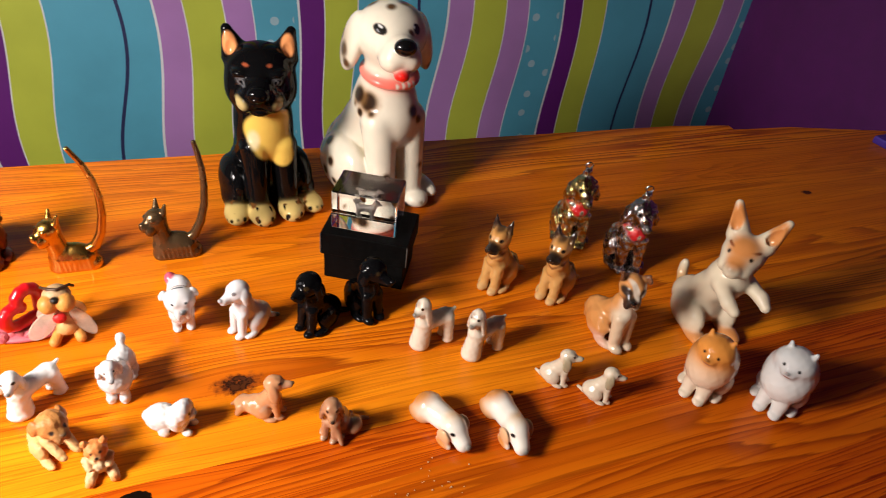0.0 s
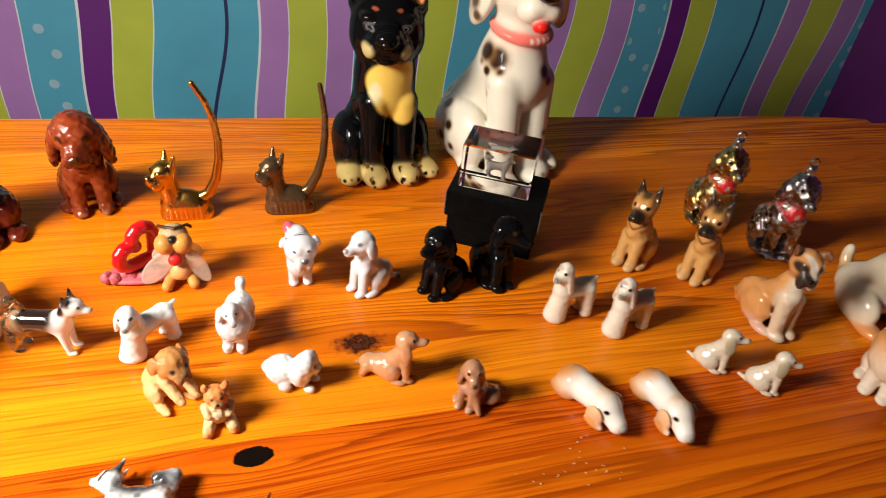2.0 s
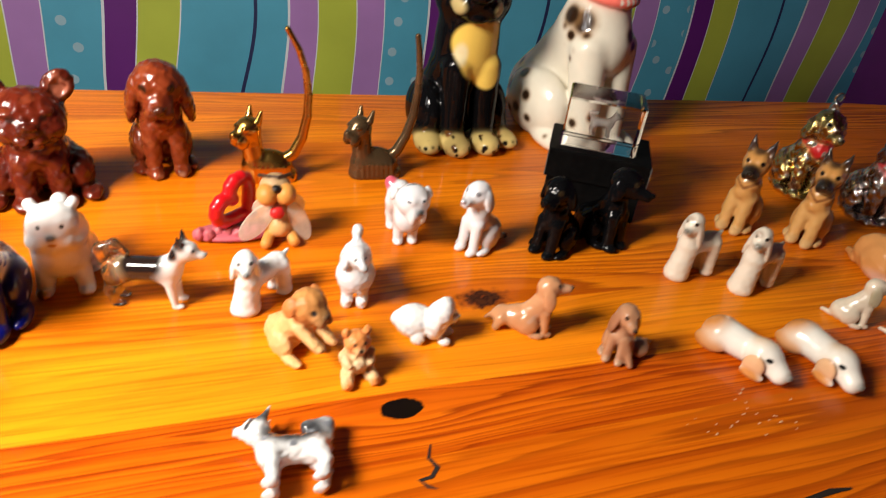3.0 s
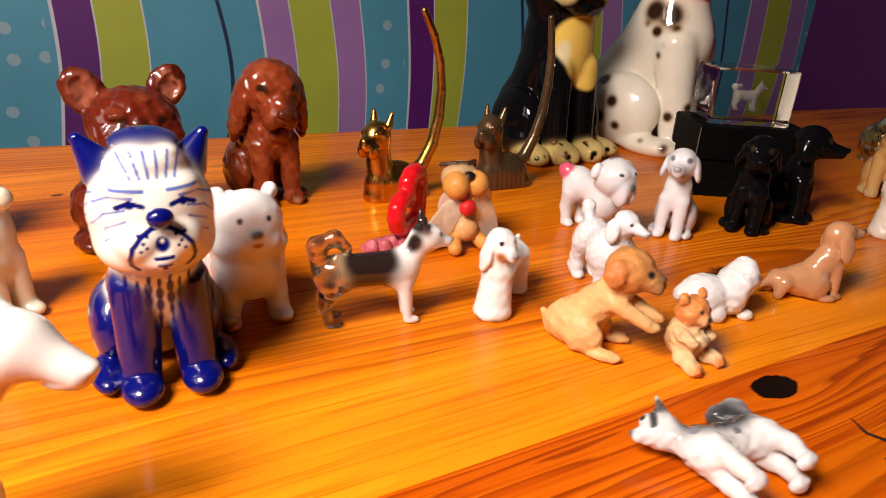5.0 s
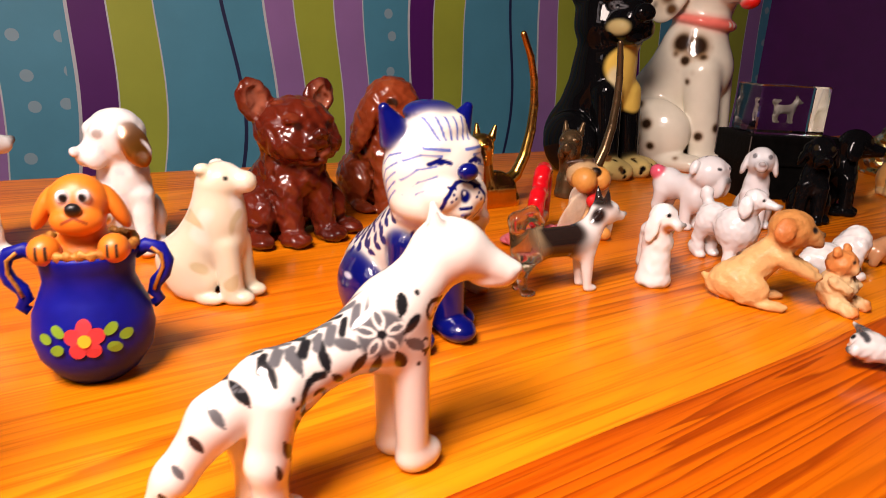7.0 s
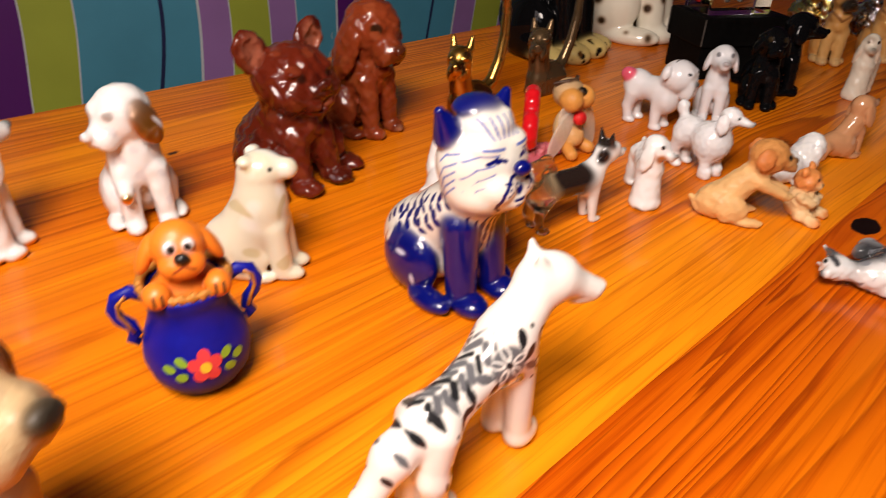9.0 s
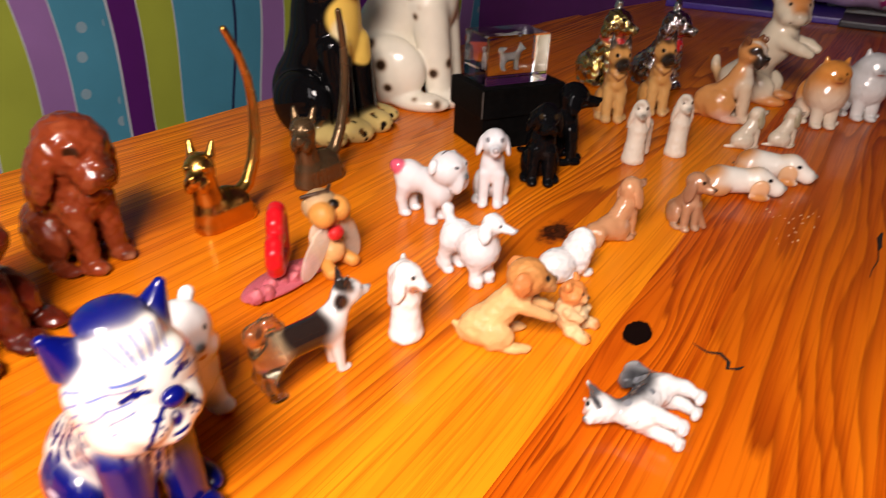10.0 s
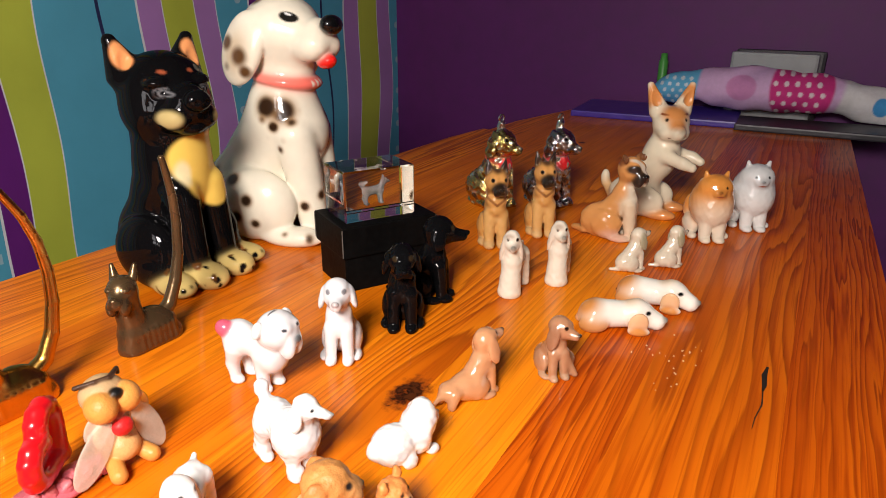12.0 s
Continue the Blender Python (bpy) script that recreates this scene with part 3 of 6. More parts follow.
def head(at=(0.11, 0, 0.82), s=1.0, ears="flop", muzzle=0.13, nose=BLACK, eye=BLACK, ear_col=None, muz_col=None, wide=1.0, eyes=True, jowl=0.0):
    """A dog's head of unit-dog size round its centre."""
    x, y, z = at
    f = lambda a, b, c: (x + a * s, y + b * s, z + c * s)
    o = [ell(f(0, 0, 0), (0.16 * s, 0.145 * s * wide, 0.15 * s)),
         cone(f(0.07, 0, -0.045), f(0.09 + muzzle, 0, -0.065), 0.095 * s * wide, 0.06 * s * wide, muz_col),
         ell(f(0.1, 0.05, 0.05), (0.05 * s, 0.045 * s, 0.04 * s), None, 0.03, None, True)]
    if jowl:
        o.append(ell(f(0.09 + muzzle * 0.7, 0.045, -0.09), (0.07 * s, 0.045 * s, jowl * s), muz_col, 0.02, None, True))
    if ears == "flop":
        o.append(ell(f(-0.02, 0.15 * wide, -0.045), (0.08 * s, 0.036 * s, 0.13 * s), ear_col, 0.012, (14, 8, 0), True))
    elif ears == "long":
        o.append(ell(f(-0.01, 0.15 * wide, -0.11), (0.09 * s, 0.042 * s, 0.19 * s), ear_col, 0.012, (10, 6, 0), True))
    elif ears == "up":
        o.append(cone(f(-0.03, 0.085 * wide, 0.1), f(-0.05, 0.115 * wide, 0.27), 0.06 * s, 0.014 * s, ear_col, 0.02, True))
        o.append(ell(f(0.015, 0.1 * wide, 0.17), (0.03 * s, 0.03 * s, 0.07 * s), None, 0.01, (0, 0, 0), True, True))
    elif ears == "tip":
        o.append(cone(f(-0.03, 0.1 * wide, 0.09), f(0.0, 0.14 * wide, 0.17), 0.05 * s, 0.02 * s, ear_col, 0.02, True))
        o.append(ell(f(0.04, 0.15 * wide, 0.13), (0.035 * s, 0.02 * s, 0.045 * s), ear_col, 0.01, (0, 20, 0), True))
    elif ears == "round":
        o.append(ell(f(-0.03, 0.1 * wide, 0.12), (0.035 * s, 0.05 * s, 0.06 * s), ear_col, 0.02, None, True))
    o.append(ell(f(0.145 + muzzle, 0, -0.04), (0.03 * s, 0.036 * s, 0.028 * s), nose, 0.004))
    if eyes:
        o.append(spot(f(0.13, 0.075 * wide, 0.045), (0.038 * s, 0.028 * s, 0.028 * s), eye, 0.25, True))
    return o

def sitting(col=None, legs=None, feet=None, chest=None, tail=True, fat=1.0, neck=True):
    o = [ell((-0.18, 0, 0.2), (0.24, 0.19 * fat, 0.21), col), cone((-0.14, 0, 0.26), (0.05, 0, 0.56), 0.18 * fat, 0.135 * fat, col),
         ell((0.08, 0, 0.45), (0.13, 0.145 * fat, 0.17), chest),
         cone((0.13, 0.085 * fat, 0.42), (0.165, 0.095 * fat, 0.06), 0.082, 0.062, legs, 0.03, True),
         ell((0.2, 0.095 * fat, 0.04), (0.09, 0.066, 0.055), feet, 0.02, None, True),
         ell((-0.1, 0.15 * fat, 0.19), (0.17, 0.085, 0.175), col, 0.03, None, True),
         ell((0.05, 0.185 * fat, 0.04), (0.12, 0.055, 0.048), feet, 0.02, None, True)]
    if neck:
        o.append(cone((0.04, 0, 0.56), (0.09, 0, 0.76), 0.13 * fat, 0.11 * fat, col))
    if tail:
        o.append(cone((-0.36, 0.0, 0.07), (-0.5, 0.1, 0.05), 0.055, 0.035, col, 0.03))
    return o

def standing(col=None, legs=None, feet=None, chest=None, tail="up", length=1.0, neck=True):
    L = length
    o = [ell((-0.33 * L, 0, 0.5), (0.2, 0.17, 0.19), col), cone((-0.33 * L, 0, 0.52), (0.24 * L, 0, 0.54), 0.165, 0.18, col),
         ell((0.27 * L, 0, 0.5), (0.18, 0.165, 0.2), chest),
         cone((0.28 * L, 0.1, 0.44), (0.3 * L, 0.105, 0.06), 0.095, 0.068, legs, 0.03, True),
         ell((0.33 * L, 0.105, 0.04), (0.095, 0.072, 0.058), feet, 0.02, None, True),
         cone((-0.36 * L, 0.1, 0.44), (-0.45 * L, 0.11, 0.24), 0.12, 0.075, legs, 0.03, True),
         cone((-0.45 * L, 0.11, 0.24), (-0.4 * L, 0.11, 0.06), 0.075, 0.064, legs, 0.03, True),
         ell((-0.36 * L, 0.11, 0.04), (0.095, 0.07, 0.055), feet, 0.02, None, True)]
    if neck:
        o.append(cone((0.32 * L, 0, 0.6), (0.46 * L, 0, 0.8), 0.14, 0.11, col))
    if tail == "up":
        o.append(cone((-0.48 * L, 0, 0.6), (-0.6 * L, 0, 0.85), 0.055, 0.035, col, 0.03))
    elif tail == "down":
        o.append(cone((-0.48 * L, 0, 0.58), (-0.66 * L, 0, 0.3), 0.06, 0.03, col, 0.03))
    return o

# ---- large ceramic dogs at the back ----
TANCREAM, YOLK = (0.56, 0.42, 0.15), (0.74, 0.5, 0.1)

def black_bank_dog():
    p = [ell((-0.08, 0, 0.18), (0.2, 0.2, 0.2)), cone((-0.05, 0, 0.25), (0.03, 0, 0.55), 0.175, 0.15), ell((0.06, 0, 0.46), (0.125, 0.15, 0.17)),
         cone((0.02, 0, 0.55), (0.04, 0, 0.7), 0.15, 0.155),
         ell((0.0, 0.185, 0.16), (0.165, 0.085, 0.16), None, 0.02, None, True), ell((0.05, 0.2, 0.09), (0.11, 0.075, 0.085), None, 0.015, None, True),
         cone((0.12, 0.08, 0.42), (0.17, 0.085, 0.09), 0.08, 0.06, None, 0.012, True),
         ell((0.22, 0.085, 0.045), (0.11, 0.075, 0.062), TANCREAM, 0.012, None, True),
         ell((0.15, 0.21, 0.04), (0.13, 0.075, 0.052), TANCREAM, 0.012, (0, 0, 12), True),
         spot((0.2, -0.015, 0.55), (0.16, 0.13, 0.11), YOLK, 0.1), spot((0.2, 0.01, 0.47), (0.16, 0.11, 0.1), YOLK, 0.12), spot((0.2, 0.05, 0.4), (0.14, 0.07, 0.07), YOLK, 0.15), spot((0.2, 0.07, 0.6), (0.1, 0.055, 0.06), YOLK, 0.2), spot((0.2, -0.09, 0.5), (0.16, 0.03, 0.05), (0.7, 0.6, 0.35), 0.4)]
    p += turned([
         ell((0.03, 0, 0.82), (0.165, 0.185, 0.165)), ell((0.05, 0.1, 0.74), (0.12, 0.085, 0.09), None, 0.04, None, True),
         cone((0.12, 0, 0.785), (0.205, 0, 0.78), 0.105, 0.09), ell((0.19, 0.06, 0.735), (0.09, 0.062, 0.062), None, 0.015, None, True),
         ell((0.19, 0, 0.69), (0.08, 0.065, 0.035), None, 0.01), ell((0.29, 0, 0.805), (0.042, 0.056, 0.044), BLACK, 0.004),
         spot((0.235, 0.1, 0.735), (0.06, 0.042, 0.035), (0.44, 0.35, 0.15), 0.3, True), stroke((0.3, 0.0, 0.715), (0.17, 0.13, 0.7), 0.011, BLACK, 0.25, True, (0.3, 1, 1)),
         stroke((0.29, 0.0, 0.78), (0.28, 0.0, 0.71), 0.012, BLACK, 0.3), ell((0.327, 0.022, 0.8), (0.01, 0.011, 0.008), (0.0, 0.0, 0.0), 0.002, None, True, True),
         cone((-0.02, 0.125, 0.9), (-0.035, 0.165, 1.025), 0.08, 0.028, None, 0.02, True),
         ell((0.045, 0.15, 0.975), (0.03, 0.036, 0.062), None, 0.008, (10, 0, 0), True, True),
         spot((0.02, 0.15, 0.97), (0.05, 0.036, 0.062), (0.66, 0.27, 0.1), 0.18, True),
         ell((0.15, 0.088, 0.87), (0.05, 0.052, 0.026), None, 0.012, (0, 0, 20), True), ell((0.165, 0.085, 0.835), (0.028, 0.036, 0.026), None, 0.006, None, True),
         spot((0.185, 0.088, 0.834), (0.036, 0.034, 0.022), (0.12, 0.12, 0.13), 0.15, True), spot((0.19, 0.088, 0.832), (0.06, 0.028, 0.018), BLACK, 0.15, True), spot((0.2, 0.088, 0.833), (0.06, 0.016, 0.014), (0.14, 0.14, 0.15), 0.2, True), spot((0.2, 0.087, 0.833), (0.06, 0.009, 0.01), BLACK, 0.2, True),
         spot((0.17, 0.06, 0.91), (0.06, 0.014, 0.008), (0.3, 0.07, 0.03), 0.3, True)], (0.03, 0, 0.72), -17)
    for a in (-0.04, 0.0, 0.04):
        p += [spot((0.31, 0.085 + a, 0.055), 0.015, BLACK, 0.25, True), spot((0.26, 0.23 + a, 0.05), 0.014, BLACK, 0.25, True)]
    for a in (0.04, 0.115):
        p += [stroke((0.32, a, 0.02), (0.24, a, 0.1), 0.007, BLACK, 0.3, True, (1, 1, 0.4))]
    p += [speckle((0.3, 0.1, 0.03), 0.05, 0.55, (0.1, -0.4, -0.1), (0.5, 0.4, 0.1)), speckle((0.1, 0.04, 0.01), 0.03, 0.6, (0.1, -0.4, -0.1), (0.5, 0.4, 0.12), 2.0)]
    sculpt("dog_bank", scaled(p, 180), BLACK, BLACKGLAZE, (0.052, 0.885), -82, "large glossy black ceramic dog with yellow chest patch and tan paws", detail=170, mix=0.005, blend=0.035)

def dalmatian():
    sp = (0.1, 0.045, 0.016)
    p = [ell((-0.13, 0, 0.17), (0.24, 0.2, 0.185)), cone((-0.12, 0, 0.25), (0.02, 0, 0.52), 0.17, 0.135), ell((0.07, 0, 0.45), (0.15, 0.15, 0.17)),
         cone((0.02, 0, 0.52), (0.06, 0, 0.73), 0.145, 0.115),
         ell((-0.06, 0.17, 0.16), (0.19, 0.09, 0.155), None, 0.02, None, True),
         cone((0.11, 0.085, 0.44), (0.17, 0.085, 0.07), 0.088, 0.062, None, 0.014, True), ell((0.21, 0.085, 0.035), (0.09, 0.068, 0.048), None, 0.015, None, True),
         ell((0.11, 0.19, 0.035), (0.14, 0.06, 0.045), None, 0.02, None, True),
         cone((-0.35, 0.05, 0.06), (-0.2, 0.26, 0.04), 0.045, 0.035, None, 0.02),
         # collar
         ell((0.055, 0, 0.665), (0.148, 0.142, 0.047), (0.86, 0.17, 0.13), 0.004, (0, 8, 0))]
    hd = [ell((0.06, 0, 0.85), (0.165, 0.165, 0.145)), cone((0.13, 0, 0.82), (0.24, 0, 0.8), 0.105, 0.082), ell((0.24, 0.04, 0.77), (0.075, 0.055, 0.055), None, 0.02, None, True),
          ell((0.335, 0, 0.84), (0.04, 0.05, 0.038), BLACK, 0.005), ell((0.28, 0.0, 0.71), (0.045, 0.035, 0.03), (0.75, 0.012, 0.008), 0.008),
          ell((-0.0, 0.165, 0.8), (0.1, 0.045, 0.15), None, 0.012, (12, 25, 0), True),
          # black eyes, each with a small pale dot painted in as its highlight
          spot((0.2, 0.082, 0.89), (0.045, 0.022, 0.022), (0.01, 0.009, 0.008), 0.15, True), spot((0.215, 0.072, 0.898), (0.045, 0.006, 0.007), (0.7, 0.7, 0.7), 0.2, True),
          spot((0.0, 0.2, 0.78), (0.075, 0.05, 0.1), (0.45, 0.3, 0.16), 0.5, True, 0.6), spot((0.02, 0.21, 0.77), 0.035, sp, 0.5, True), spot((-0.04, 0.2, 0.83), 0.03, sp, 0.5, True), spot((0.03, 0.2, 0.71), 0.025, sp, 0.5, True), spot((-0.05, 0.2, 0.74), 0.02, sp, 0.5, True),
          spot((0.1, 0.05, 0.99), 0.03, sp, 0.5), spot((0.05, -0.09, 0.98), 0.03, sp, 0.5), spot((0.14, -0.02, 0.97), 0.022, sp, 0.5), spot((0.23, 0.05, 0.88), 0.016, sp, 0.5)]
    p += turned(hd, (0.05, 0, 0.76), -22, -9)
    for c, r in (((0.09, -0.14, 0.555), 0.06), ((0.02, -0.155, 0.57), 0.055), ((0.12, -0.13, 0.5), 0.026), ((0.05, -0.16, 0.49), 0.026), ((0.0, -0.17, 0.52), 0.024), ((0.1, -0.15, 0.44), 0.02),
                 ((0.02, -0.18, 0.44), 0.022), ((-0.12, -0.22, 0.28), 0.035), ((-0.2, -0.21, 0.2), 0.045), ((-0.05, -0.25, 0.2), 0.03), ((-0.25, -0.15, 0.3), 0.035), ((-0.02, -0.26, 0.1), 0.025),
                 ((0.21, -0.1, 0.2), 0.026), ((0.2, 0.1, 0.22), 0.024), ((0.21, 0.05, 0.52), 0.04), ((0.2, 0.08, 0.47), 0.025), ((0.1, 0.17, 0.5), 0.03), ((-0.1, 0.22, 0.3), 0.04), ((-0.2, 0.2, 0.2), 0.04),
                 ((0.3, -0.09, 0.05), 0.02), ((0.2, -0.22, 0.04), 0.024), ((0.31, 0.07, 0.05), 0.02), ((-0.22, 0.03, 0.42), 0.04), ((-0.3, -0.06, 0.3), 0.04), ((-0.1, -0.05, 0.55), 0.04), ((0.08, -0.15, 0.4), 0.02), ((0.13, -0.14, 0.45), 0.016), ((0.16, -0.13, 0.42), 0.014), ((0.05, -0.17, 0.4), 0.014), ((0.16, -0.12, 0.56), 0.02), ((-0.1, -0.25, 0.13), 0.03), ((-0.16, -0.24, 0.1), 0.022), ((0.16, -0.15, 0.16), 0.024), ((0.1, -0.25, 0.07), 0.02)):
        p.append(spot(c, r * 1.0, (0.3, 0.16, 0.06), 0.45, False, 0.8))
        p.append(spot(c, r * 0.74, (0.028, 0.013, 0.006), 0.35))
    # pale letters on the collar, as plain marks
    for a in (-0.05, -0.02, 0.01, 0.04):
        p.append(spot((0.2, a, 0.655), (0.02, 0.008, 0.016), (0.75, 0.7, 0.6), 0.4))
    sculpt("dalmatian_bank", scaled(p, 218), (0.78, 0.73, 0.6), GLAZE, (0.177, 0.889), -70, "tall cream ceramic dalmatian with brown spots and a pink collar", detail=175, mix=0.006, blend=0.04)

black_bank_dog()
dalmatian()

# ---- brown lacquered statues ----
def brown_bulldog():
    c2, pink = (0.12, 0.014, 0.005), (0.38, 0.11, 0.06)
    p = [ell((-0.12, 0, 0.22), (0.26, 0.27, 0.24)), cone((-0.08, 0, 0.28), (0.03, 0, 0.5), 0.24, 0.19), ell((0.07, 0, 0.38), (0.14, 0.19, 0.18)),
         cone((0.14, 0.1, 0.36), (0.2, 0.11, 0.07), 0.085, 0.07, None, 0.02, True), ell((0.25, 0.12, 0.05), (0.11, 0.085, 0.06), None, 0.02, None, True),
         ell((-0.02, 0.24, 0.18), (0.2, 0.1, 0.18), None, 0.03, None, True), ell((0.14, 0.3, 0.05), (0.14, 0.075, 0.055), None, 0.02, None, True),
         ell((0.06, 0, 0.72), (0.22, 0.235, 0.215)), ell((0.16, 0.1, 0.65), (0.13, 0.12, 0.12), None, 0.03, None, True), ell((0.24, 0, 0.68), (0.1, 0.1, 0.085), None, 0.03),
         ell((0.325, 0, 0.725), (0.035, 0.05, 0.035), c2, 0.006), ell((0.25, 0.055, 0.605), (0.08, 0.055, 0.055), None, 0.01, None, True), ell((0.24, 0, 0.545), (0.07, 0.08, 0.04), None, 0.01),
         ell((0.2, 0.1, 0.8), (0.06, 0.065, 0.035), None, 0.01, None, True), spot((0.25, 0.095, 0.765), 0.028, (0.03, 0.006, 0.003), 0.4, True),
         ell((-0.02, 0.205, 0.9), (0.05, 0.1, 0.15), None, 0.03, (-30, 0, 0), True), ell((0.035, 0.215, 0.915), (0.035, 0.062, 0.105), None, 0.008, (-30, 0, 0), True, True),
         spot((0.0, 0.215, 0.915), (0.06, 0.065, 0.1), pink, 0.35, True), spot((0.3, 0, 0.6), (0.06, 0.06, 0.02), pink, 0.5, False, 0.6),
         ell((0.18, 0, 0.4), (0.05, 0.1, 0.05), None, 0.02), speckle((0.17, 0.028, 0.01), 0.06, 0.45), speckle((0.07, 0.008, 0.003), 0.1, 0.4, seed=3.0)]
    p = squash(scaled([q for q in p if q[0] != "n"], 96), (1.0, 1.03, 0.9)) + scaled([q for q in p if q[0] == "n"], 96)
    sculpt("brown_dog_statue", p, c2, CARVED, (-0.286, 0.783), -78, "dark brown lacquered plaster bulldog puppy with pinkish ears, seated", detail=150, fur=0.75, fur_size=2.7, mix=0.012)

def brown_spaniel():
    c2 = (0.22, 0.036, 0.01)
    p = sitting(fat=1.15) + turned(head(at=(0.1, 0, 0.8), s=1.3, ears="long", muzzle=0.1, wide=1.05, jowl=0.07, eye=(0.03, 0.01, 0.004), nose=(0.08, 0.02, 0.008)), (0.08, 0, 0.75), -10, 12)
    p += [ell((0.2, 0, 0.5), (0.06, 0.09, 0.06), None, 0.02), speckle((0.27, 0.055, 0.018), 0.06, 0.4), speckle((0.15, 0.022, 0.007), 0.1, 0.42, seed=3.0),
          spot((-0.32, 0.12, 0.2), 0.06, (0.42, 0.2, 0.12), 0.5), spot((0.27, 0.09, 0.03), 0.03, (0.4, 0.18, 0.1), 0.6, True)]
    sculpt("brown_dog_statue", scaled(p, 91), c2, CARVED, (-0.208, 0.822), -76, "reddish brown lacquered plaster spaniel seated with long ears", detail=140, fur=0.65, fur_size=2.7, mix=0.012)

brown_bulldog()
brown_spaniel()

# ---- brass ring holders ----
def ring_holder(where, heading, tail, colour, label):
    p = [ell((0, 0, 12), (17, 9.5, 14)), cone((-9, 0, 12), (12, 0, 12), 9.5, 9.5), cone((-13, 0, 3), (13, 0, 3), 9.5, 9.5), cone((10, 0, 14), (14, 0, 38), 9, 8),
         ell((15, 0, 44), (10, 9, 9.5)), cone((18, 0, 42), (27, 0, 40), 6.5, 4.5), ell((23, 4, 36), (6, 3.2, 6), None, 0.02, None, True), ell((29, 0, 42.5), (2.4, 2.8, 2.2), None, 0.01),
         cone((10, 5.5, 50), (8, 7, 58), 3.2, 1.4, None, 0.02, True), ell((21, 5, 46.5), (3, 2.6, 2), None, 0.02, None, True)]
    for i in range(7):
        p.append(cone((-12 + 4 * i, 9.0, 14), (-13 + 4 * i, 9.0, 3), 0.9, 1.1, None, 0.03, True))
    pts = [(-10, 0, 16)] + tail
    n = len(pts) - 1
    rod = []
    for i in range(n):
        rod.append(cone(pts[i], pts[i + 1], 5.6 - 3.4 * (i / n) ** 0.6, 5.6 - 3.4 * ((i + 1) / n) ** 0.6, None, 0.006))
    j = tagged(empty("ring_holder", pose(where[0], where[1], TOP, 0, 0, heading)), label, "ring holder", "ring holders")
    sculpt("body", turned(p[:4], (0, 0, 0)) + p[10:], colour, BRASS, (0, 0), 0, "", detail=90, blend=0.05, parent=j, z=0.0)
    sculpt("head", turned([cone((13, 0, 33), (14, 0, 40), 8.4, 8.2)] + p[4:10], (13, 0, 40), 35), colour, BRASS, (0, 0), 0, "", detail=70, blend=0.06, floor=False, parent=j, z=0.0)
    tail_rod = sculpt("tail", rod, colour, BRASS, (0, 0), 0, "", detail=150, blend=0.03, parent=j, z=0.0)
    tagged(tail_rod, "tall curved tapering tail")

ring_holder((-0.128, 0.797), 180, [(-19, 0, 22), (-26, 0, 36), (-30, 0, 54), (-31, 0, 72), (-29, 0, 90), (-24, 0, 106), (-16, 0, 121)], (0.72, 0.4, 0.09, 0.0), "shiny yellow brass dog ring holder with a tall curved tail")
ring_holder((-0.041, 0.800), 180, [(-17, 0, 22), (-24, 0, 36), (-29, 0, 54), (-31, 0, 74), (-31, 0, 92), (-29, 0, 108), (-27, 0, 119)], (0.17, 0.105, 0.05, 0.3), "dark bronze terrier ring holder with a tall curved tail")

# ---- white glazed dogs ----
def chow():
    p = [ell((-0.1, 0, 0.36), (0.3, 0.24, 0.26)), ell((0.1, 0, 0.42), (0.2, 0.24, 0.27)), cone((0.12, 0.13, 0.35), (0.16, 0.17, 0.06), 0.1, 0.075, None, 0.03, True),
         ell((0.21, 0.175, 0.045), (0.09, 0.075, 0.055), None, 0.02, None, True), ell((-0.25, 0.17, 0.2), (0.15, 0.1, 0.2), None, 0.03, None, True), ell((-0.2, 0.2, 0.04), (0.11, 0.07, 0.05), None, 0.02, None, True),
         ell((0.12, 0, 0.72), (0.19, 0.225, 0.21)), ell((0.22, 0, 0.66), (0.13, 0.12, 0.1), None, 0.04), ell((0.14, 0, 0.58), (0.18, 0.25, 0.13)),
         ell((0.04, 0.17, 0.885), (0.045, 0.055, 0.06), None, 0.03, None, True), ell((0.02, 0, 0.6), (0.2, 0.26, 0.22)), ell((0.24, 0.09, 0.62), (0.08, 0.075, 0.06), None, 0.03, None, True), ell((0.34, 0, 0.7), (0.025, 0.035, 0.022), (0.05, 0.05, 0.05), 0.005),
         spot((0.28, 0.09, 0.78), 0.02, (0.03, 0.03, 0.03), 0.4, True), spot((0.345, 0, 0.63), (0.04, 0.035, 0.02), (0.35, 0.16, 0.02), 0.4), spot((0.06, -0.17, 0.975), 0.03, GOLD, 0.4),
         spot((0.29, 0.18, 0.02), (0.06, 0.06, 0.035), GOLD, 0.4, True), spot((0.27, -0.19, 0.06), (0.04, 0.06, 0.05), GOLD, 0.4), cone((-0.34, 0, 0.5), (-0.3, 0, 0.72), 0.1, 0.08, None, 0.05)]
    sculpt("chow_figurine", scaled(p, 63), SNOW, GLAZE, (-0.251, 0.668), -86, "white glazed chow dog with gilded paws", detail=100, fur=0.2, fur_size=2.4, mix=0.01)

